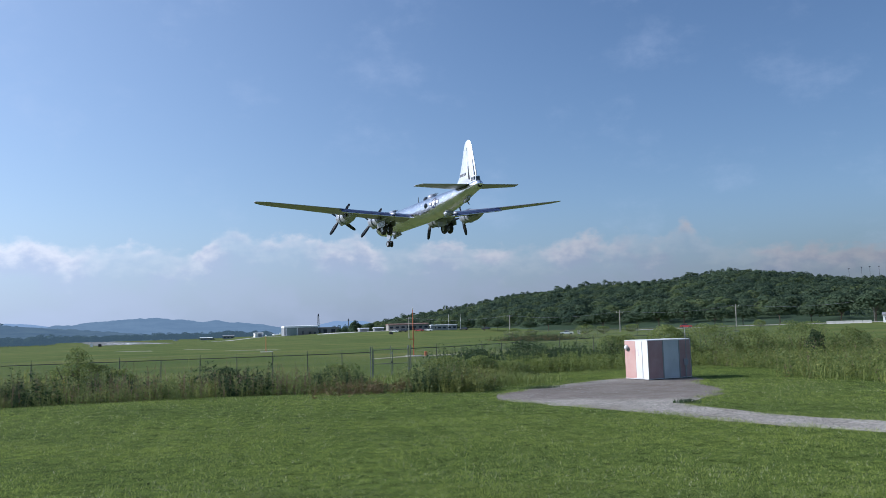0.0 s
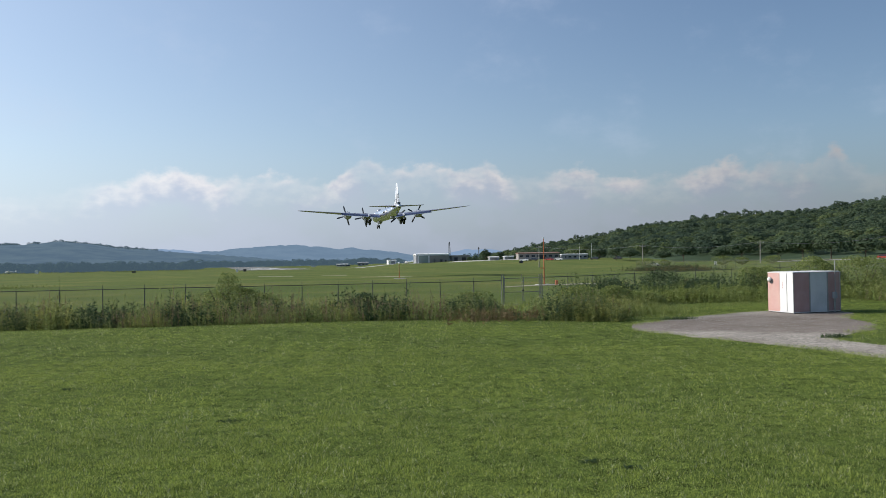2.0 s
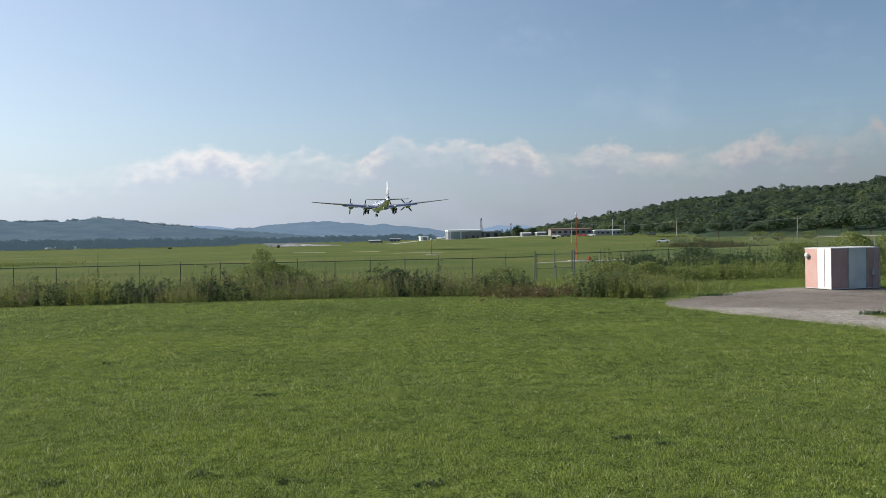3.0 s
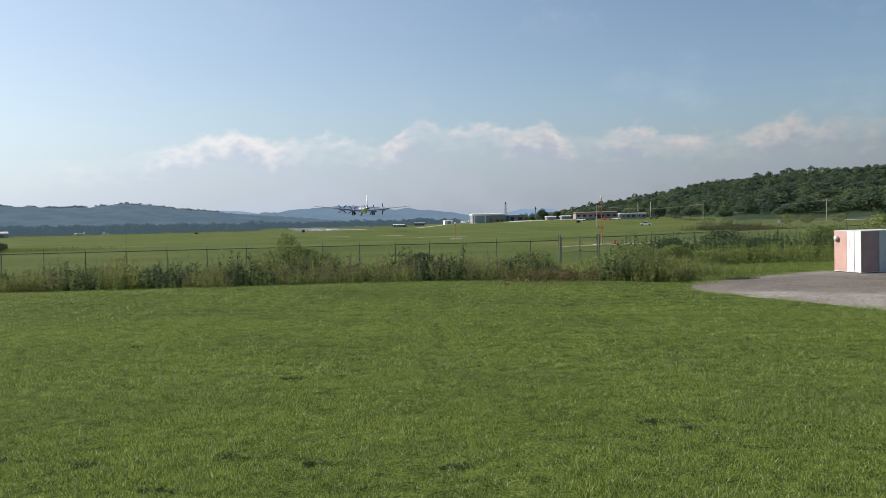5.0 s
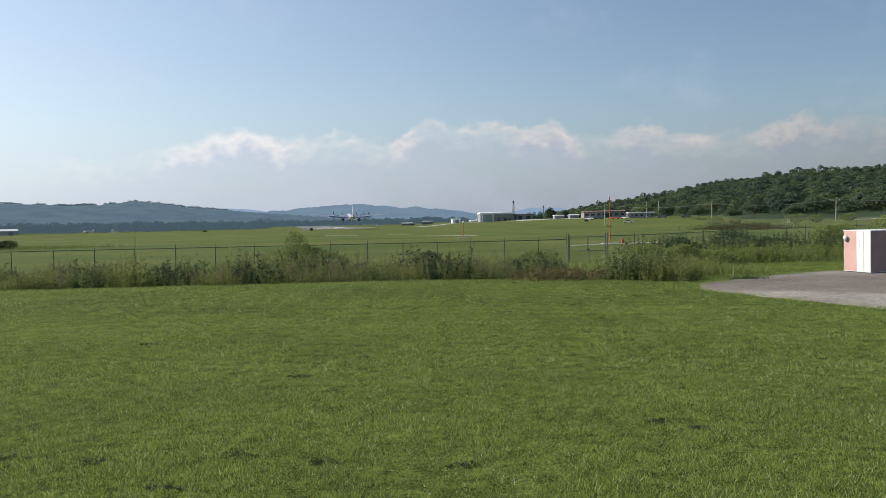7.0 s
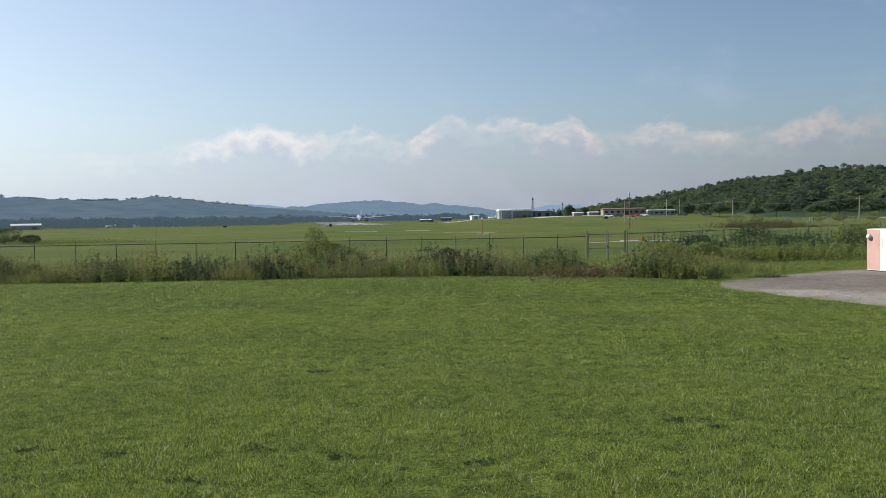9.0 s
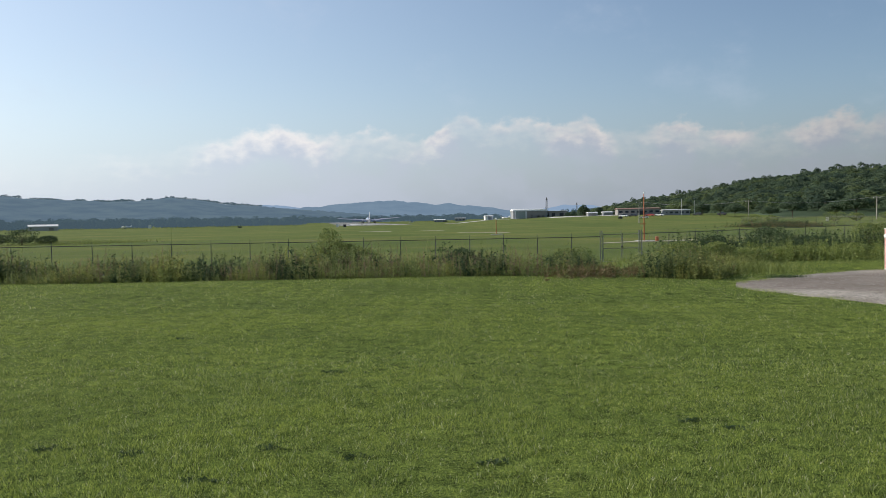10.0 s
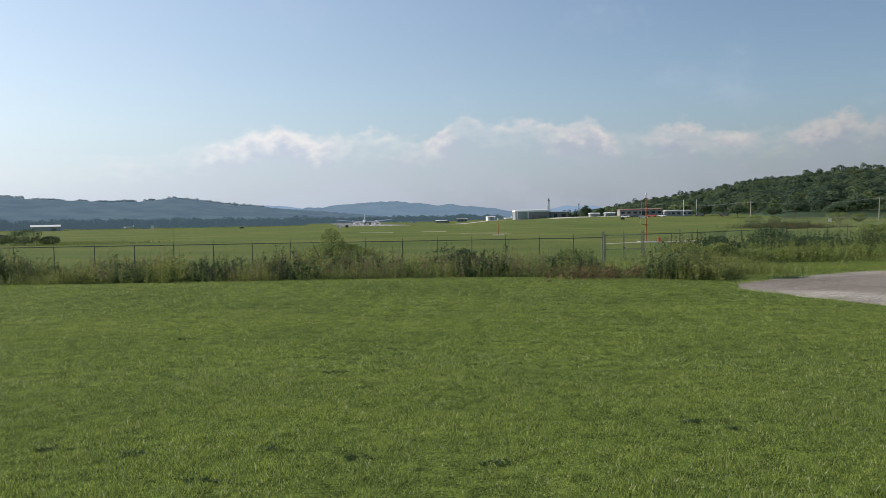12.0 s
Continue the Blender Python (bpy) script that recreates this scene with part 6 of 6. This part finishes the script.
SHRUBS = [
    (-3.95, 29.5, 1.25, 1.72, LEAF_FEATHER, 2600, 0.036), (-3.35, 29.3, 1.5, 1.40, LEAF_BUSH, 2800, 0.036), (-2.75, 29.1, 1.6, 1.05, LEAF_BUSH, 2400, 0.036), (-4.5, 29.8, 1.1, 1.15, LEAF_FEATHER, 1500, 0.036),
    (0.6, 27.5, 1.2, 0.9, LEAF_DARK, 1468, 0.038), (4.4, 28.4, 1.5, 0.95, LEAF_BUSH, 2100, 0.038), (8.1, 28.4, 1.6, 0.9, LEAF_BUSH, 1890, 0.038),
    (7.1, 25.2, 1.7, 0.95, LEAF_BUSH, 3300, 0.038), (10.0, 34, 1.5, 0.7, LEAF_BUSH, 1600, 0.04), (11.4, 35, 2.2, 1.0, LEAF_DARK, 2600, 0.04), (13.9, 36, 2.6, 1.38, LEAF_DARK, 3600, 0.04), (15.8, 36, 2.2, 0.95, LEAF_DARK, 2400, 0.04), (16.9, 36, 1.9, 0.6, LEAF_BUSH, 1800, 0.04),
    (8.9, 27.3, 1.5, 0.85, LEAF_FEATHER, 3000, 0.04), (10.4, 28.4, 1.9, 0.62, LEAF_FEATHER, 3000, 0.04), (12.6, 30.0, 1.8, 0.6, LEAF_BUSH, 2600, 0.04), (15.2, 31.5, 2.0, 0.6, LEAF_BUSH, 2600, 0.04),
    (18.0, 35.0, 2.2, 1.5, LEAF_FEATHER, 5800, 0.036),
    (18.9, 31.8, 2.2, 1.85, LEAF_FEATHER, 4200, 0.045), (20.5, 31.5, 2.4, 1.8, LEAF_FEATHER, 5220, 0.036), (22.2, 31.0, 2.2, 1.45, LEAF_BUSH, 4640, 0.036), (24.2, 30.5, 2.8, 1.75, LEAF_FEATHER, 6090, 0.036), (26.0, 29.5, 1.8, 1.35, LEAF_BUSH, 3770, 0.036), (22.8, 27.8, 0.8, 1.35, LEAF_DARK, 2175, 0.036),
    (27.5, 26.5, 2.2, 1.1, LEAF_BUSH, 4350, 0.036), (25.0, 25.0, 2.0, 1.1, DRY, 1000, 0.05),
]
for i, (x, y, w, h, m, k, lf) in enumerate(SHRUBS):
    bush(x, y, w, h, m, "leafy green bush among the ditch weeds" if m in (LEAF_BUSH, LEAF_FEATHER) else ("dark green bush among the ditch weeds" if m is LEAF_DARK else "brownish dry bush beside the lawn"), k, lf, "bush", 70 + i)

# ---- lawn ----


def in_pad(x, y):
    inside = np.zeros(len(x), bool)
    for (ax, ay), (bx, by) in zip(PAD, PAD[1:] + PAD[:1]):
        cross = ((ay > y) != (by > y)) & (x < (bx - ax) * (y - ay) / (by - ay + 1e-9) + ax)
        inside ^= cross
    return inside


def lawn_spots(count, r0, r1, g, tall=1.0):
    """Random spots in the fan before the camera, kept off the gravel and the weeds."""
    a = np.radians(-31 + 77 * g.random(count))
    r = np.sqrt(r0 * r0 + (r1 * r1 - r0 * r0) * g.random(count))
    x, y = r * np.sin(a), r * np.cos(a)
    keep = ~in_pad(x, y) & (x < bank_edge(y) + 0.2) & (y < np.interp(x, [-40, 0, 3, 5, 7, 8.5, 11.5, 15, 18, 30], [24.4, 24.4, 23.6, 22.4, 21, 23.7, 26.5, 27.8, 27.2, 20]))
    x, y = x[keep], y[keep]
    patch = 0.95 + 0.2 * np.sin(x * 1.7 + 2 * np.sin(y * 0.9)) * np.cos(y * 1.3 + np.sin(x * 0.7)) + 0.25 * np.sin(x * 5.1 + y * 3.7) * np.sin(y * 4.3 - x * 2.9)
    for f, k in ((9.0, 0.22), (17.0, 0.25), (29.0, 0.2)):
        u, v = f * (x * 0.8 + y * 0.6), f * (y * 0.8 - x * 0.6)
        patch = patch + k * np.sin(u + 2.2 * np.sin(v * 0.61 + f)) * np.sin(v + 2.0 * np.sin(u * 0.47))
    return np.stack([x, y, tall * np.clip(patch, 0.62, 1.45)], 1)


g6 = np.random.default_rng(23)


def pad_rim(count, g):
    """Tufts that lap over the gravel's rim in uneven runs."""
    out = []
    ring_len = list(zip(PAD, PAD[1:] + PAD[:1]))
    lens = np.array([math.dist(p, q) for p, q in ring_len])
    for i in g.choice(len(lens), count, p=lens / lens.sum()):
        (ax, ay), (bx, by) = ring_len[i]
        t = g.random()
        x, y = ax + (bx - ax) * t, ay + (by - ay) * t
        k = noise.noise((x * 1.1, y * 1.1, 6.0)) + 0.35 * noise.noise((x * 4.0, y * 4.0, 2.0))
        if k > -0.12:
            s = 0.10 + 0.12 * max(0.0, k)
            out.append((x + g.normal() * s, y + g.normal() * s * 1.3, 0.6 + 0.9 * max(0.0, k) + 0.3 * g.random()))
    return out


blades("pad_rim_grass", pad_rim(26000, g6), BLADE, "ragged grass along the gravel's rim", (0.025, 0.075), 0.009, 10, 0.8, True)
blades("notch_grass", [(9.38 + g6.normal() * 0.13, 15.32 + g6.normal() * 0.09, 0.8) for _ in range(200)], LEAF_DARK, "dark grass clump at the bend of the track", (0.06, 0.16), 0.014, 11, 0.8)
blades("rim_clump_grass", [(8.7 + g6.normal() * 0.25, 21.3 + g6.normal() * 0.1, 1.0) for _ in range(300)], LEAF_DARK, "dark grass clump at the gravel's rim", (0.05, 0.13), 0.014, 12, 0.8)
blades("lawn_grass_near", lawn_spots(600000, 3.6, 9.0, g6), BLADE, "short mown lawn grass", (0.011, 0.038), 0.0050, 6, 0.65, True)
blades("lawn_grass_middle", lawn_spots(460000, 9.0, 16.0, g6), BLADE, "short mown lawn grass", (0.012, 0.036), 0.0078, 7, 0.65, True)
blades("lawn_grass_far", lawn_spots(340000, 16.0, 31.0, g6), BLADE, "short mown lawn grass", (0.014, 0.036), 0.0115, 8, 0.65, True)
# whitish blades sprinkled in as painted glints of the glossy grass
GLINT = material("pale_glint_blades", (0.50, 0.52, 0.32), 0.5, 0.0, (0.40, 0.42, 0.24), 0.8, 0.4, 9.0, 0.0, 0.4, "World", 0.6, 0.3)
blades("glint_grass_near", lawn_spots(16000, 3.6, 10.0, g6), GLINT, "pale blades standing for glints in the lawn", (0.020, 0.046), 0.0060, 13, 0.7, True)
blades("glint_grass_far", lawn_spots(20000, 10.0, 26.0, g6), GLINT, "pale blades standing for glints in the lawn", (0.022, 0.046), 0.010, 14, 0.7, True)
# darker weeds dotted over the lawn
tufts = []
for x, y in ((-0.61, 5.63), (1.87, 6.49), (-2.81, 5.97), (-2.19, 5.81), (-1.52, 5.19), (-1.24, 5.90), (0.33, 5.46), (2.14, 6.23), (-1.18, 8.86), (1.73, 14.90), (-3.59, 11.68)):
    for _ in range(16):
        tufts.append((x + g6.normal() * 0.06, y + g6.normal() * 0.03, 1.0))
weeds("lawn_weeds", tufts, LEAF_DARK, "dark low broad-leaved weeds in the lawn", (8, 12), (0.03, 0.055), 0.017, seed=9)


def pebbles():
    g = np.random.default_rng(31)
    n = 26000
    x, y = 6.5 + 8.6 * g.random(n), 6 + 18.5 * g.random(n)
    keep = in_pad(x, y)
    x, y = x[keep], y[keep]
    k = len(x)
    r = 0.006 + 0.013 * g.random(k) ** 2
    z = terrain(x, y) + 0.012
    ang = g.random(k) * 6.283
    tri = []
    c = np.stack([x, y, z], 1)
    apex = c + np.stack([r * 0.3 * g.normal(size=k), r * 0.3 * g.normal(size=k), r * 0.9], 1)
    corner = [c + np.stack([r * np.cos(ang + t) * (0.8 + 0.5 * g.random(k)), r * np.sin(ang + t) * (0.8 + 0.5 * g.random(k)), -0.004 * np.ones(k)], 1) for t in (0, 1.57, 3.14, 4.71)]
    for i in range(4):
        tri.append(np.stack([corner[i], corner[(i + 1) % 4], apex], 1))
    tagged(new("loose_gravel", tri_mesh("loose_gravel", np.concatenate(tri), STONE)), "loose pale grey gravel stones", "gravel", kind="stuff")


STONE = material("gravel_stone", (0.29, 0.275, 0.245), 0.85, 0.0, (0.20, 0.185, 0.155), 0.7, 0.4, 30, 0.0, 0.2, "World", 0.7)
pebbles()

# ---- what moves ----
# seconds, place of the wing centre, heading to the left, nose up, lean
FLIGHT = [
    (0, 26.38, 106.18, 16.54, 10.44, -1.24, -2.44),
    (0.5, 22.71, 131.99, 15.75, 10.21, -1.12, -3.39),
    (1, 18.83, 157.96, 15.00, 9.96, -0.88, -3.29),
    (1.5, 14.81, 183.89, 14.27, 9.15, -0.52, -2.58),
    (2, 10.40, 209.97, 13.44, 8.23, -0.33, -1.56),
    (2.5, 6.00, 237.00, 12.72, 7.79, -0.48, -0.87),
    (3, 1.61, 264.68, 12.02, 7.65, -0.78, -0.62),
    (3.5, -2.80, 292.28, 11.10, 7.30, -1.01, -0.50),
    (5.5, -20.26, 399.45, 7.40, 7.91, 2.15, 1.05),
    (6.5, -27.47, 439.39, 6.11, 7.79, 2.89, 0.54),
    (7.2, -32.27, 467.29, 4.81, 7.98, 3.26, 0.38),
    (8.8, -41.61, 533.58, 2.96, 7.91, 4.18, 0.35),
    (9.5, -46.82, 562.59, 2.26, 7.67, 3.91, 0.01),
    (10, -49.81, 582.86, 1.69, 7.43, 3.76, -0.24),
    (11, -55.06, 621.71, 1.37, 6.68, 3.59, -0.20),
    (12, -61.32, 660.31, 0.90, 6.11, 3.48, -0.06),
]


# ---- tyre smoke at touchdown ----


def smoke_material():
    m = bpy.data.materials.new("tyre_smoke")
    m.use_nodes = True
    n = Nodes(m.node_tree)
    p = n.add("ShaderNodeTexCoord").outputs["Object"]
    a = n.add("ShaderNodeTexNoise", ("Vector", p), Scale=0.9, Detail=4.0, Roughness=0.6).outputs[0]
    fac = n.add("ShaderNodeMapRange", (0, a), From_Min=0.35, From_Max=0.7, To_Min=0.03, To_Max=0.15).outputs[0]
    d = n.add("ShaderNodeBsdfDiffuse", Color=(0.9, 0.9, 0.9, 1))
    t = n.add("ShaderNodeBsdfTransparent")
    mix = n.add("ShaderNodeMixShader", (0, fac), (1, t.outputs[0]), (2, d.outputs[0]))
    n.add("ShaderNodeOutputMaterial", (0, mix.outputs[0]))
    return m


def puff(seed, r):
    bm = bmesh.new()
    bmesh.ops.create_icosphere(bm, subdivisions=3, radius=1.0)
    for v in bm.verts:
        k = 1 + 0.55 * noise.fractal(v.co * 1.3 + Vector((seed * 7.1, 0, 0)), 1.0, 2.0, 3)
        v.co = Vector((v.co.x * r * 1.5, v.co.y * r * 1.9, v.co.z * r)) * k
    me = bpy.data.meshes.new("smoke_puff")
    bm.to_mesh(me)
    bm.free()
    me.materials.append(SMOKE)
    me.polygons.foreach_set("use_smooth", [True] * len(me.polygons))
    return tagged(new("smoke_puff", me), "thin white tyre smoke puff over the runway", "smoke", "tyre smoke")


SMOKE = smoke_material()
PUFFS = []
for k in range(7):
    for side in (-1, 1):
        PUFFS.append((puff(k * 2 + side, 0.9 + 0.12 * k), 10.25 + 0.24 * k, side))


def motions():
    walk(aircraft, [(t, pose(x, y, z, 0, 0, h) @ pose(0, 0, 0, p) @ pose(0, 0, 0, 0, r)) for t, x, y, z, h, p, r in FLIGHT])
    for prop, hub, start in propellers:
        walk(prop, [(k * 0.1, pose(*hub) @ pose(0, 0, 0, 0, start + 74 * k, 0)) for k in range(121)])
    # bearing and distance of the two vehicles on their way
    drive = ((0, 23.8, 300), (1.0, 22.25, 301), (2.0, 20.7, 304), (3.0, 19.15, 310), (3.7, 18.1, 320), (5.5, 15.8, 360), (7.2, 14.6, 400), (12.0, 13.3, 440))
    walk(pickup, [(t, pose(*polar(a, d), tz(*polar(a, d)) + 0.16, 0, 0, 90 - a)) for t, a, d in drive])
    drive = ((0, 31.5), (1.5, 33.6), (3.0, 35.7), (6.0, 40.0), (12.0, 48.5))
    walk(red_car, [(t, pose(*polar(a, 341), tz(*polar(a, 341)) + 0.16, 0, 0, -90 - a)) for t, a in drive])
    # each puff wells up where the wheels have just passed, trails them and drifts up
    for thing, t0, side in PUFFS:
        f = min(1.0, (t0 - 10.0) / 2.0)
        x0, y0 = -49.0 - 12.0 * f + side * 4.6, 583.0 + 79.0 * f - 3.0
        rows = [(0.0, pose(x0, y0, -6.0)), (t0 - 0.1, pose(x0, y0, -6.0)), (t0 + 0.15, pose(x0 - 0.6, y0 + 4, -1.3))]
        if t0 + 0.9 < 12.0:
            rows.append((t0 + 0.9, pose(x0 - 1.5 + side * 1.5, y0 + 9, -0.4, 0, 0, 20)))
        rows.append((12.0, pose(x0 - 1.8 + side * 2.5, y0 + 11, -0.1 if t0 + 0.9 < 12.0 else -0.9, 0, 0, 30)))
        walk(thing, rows)


motions()
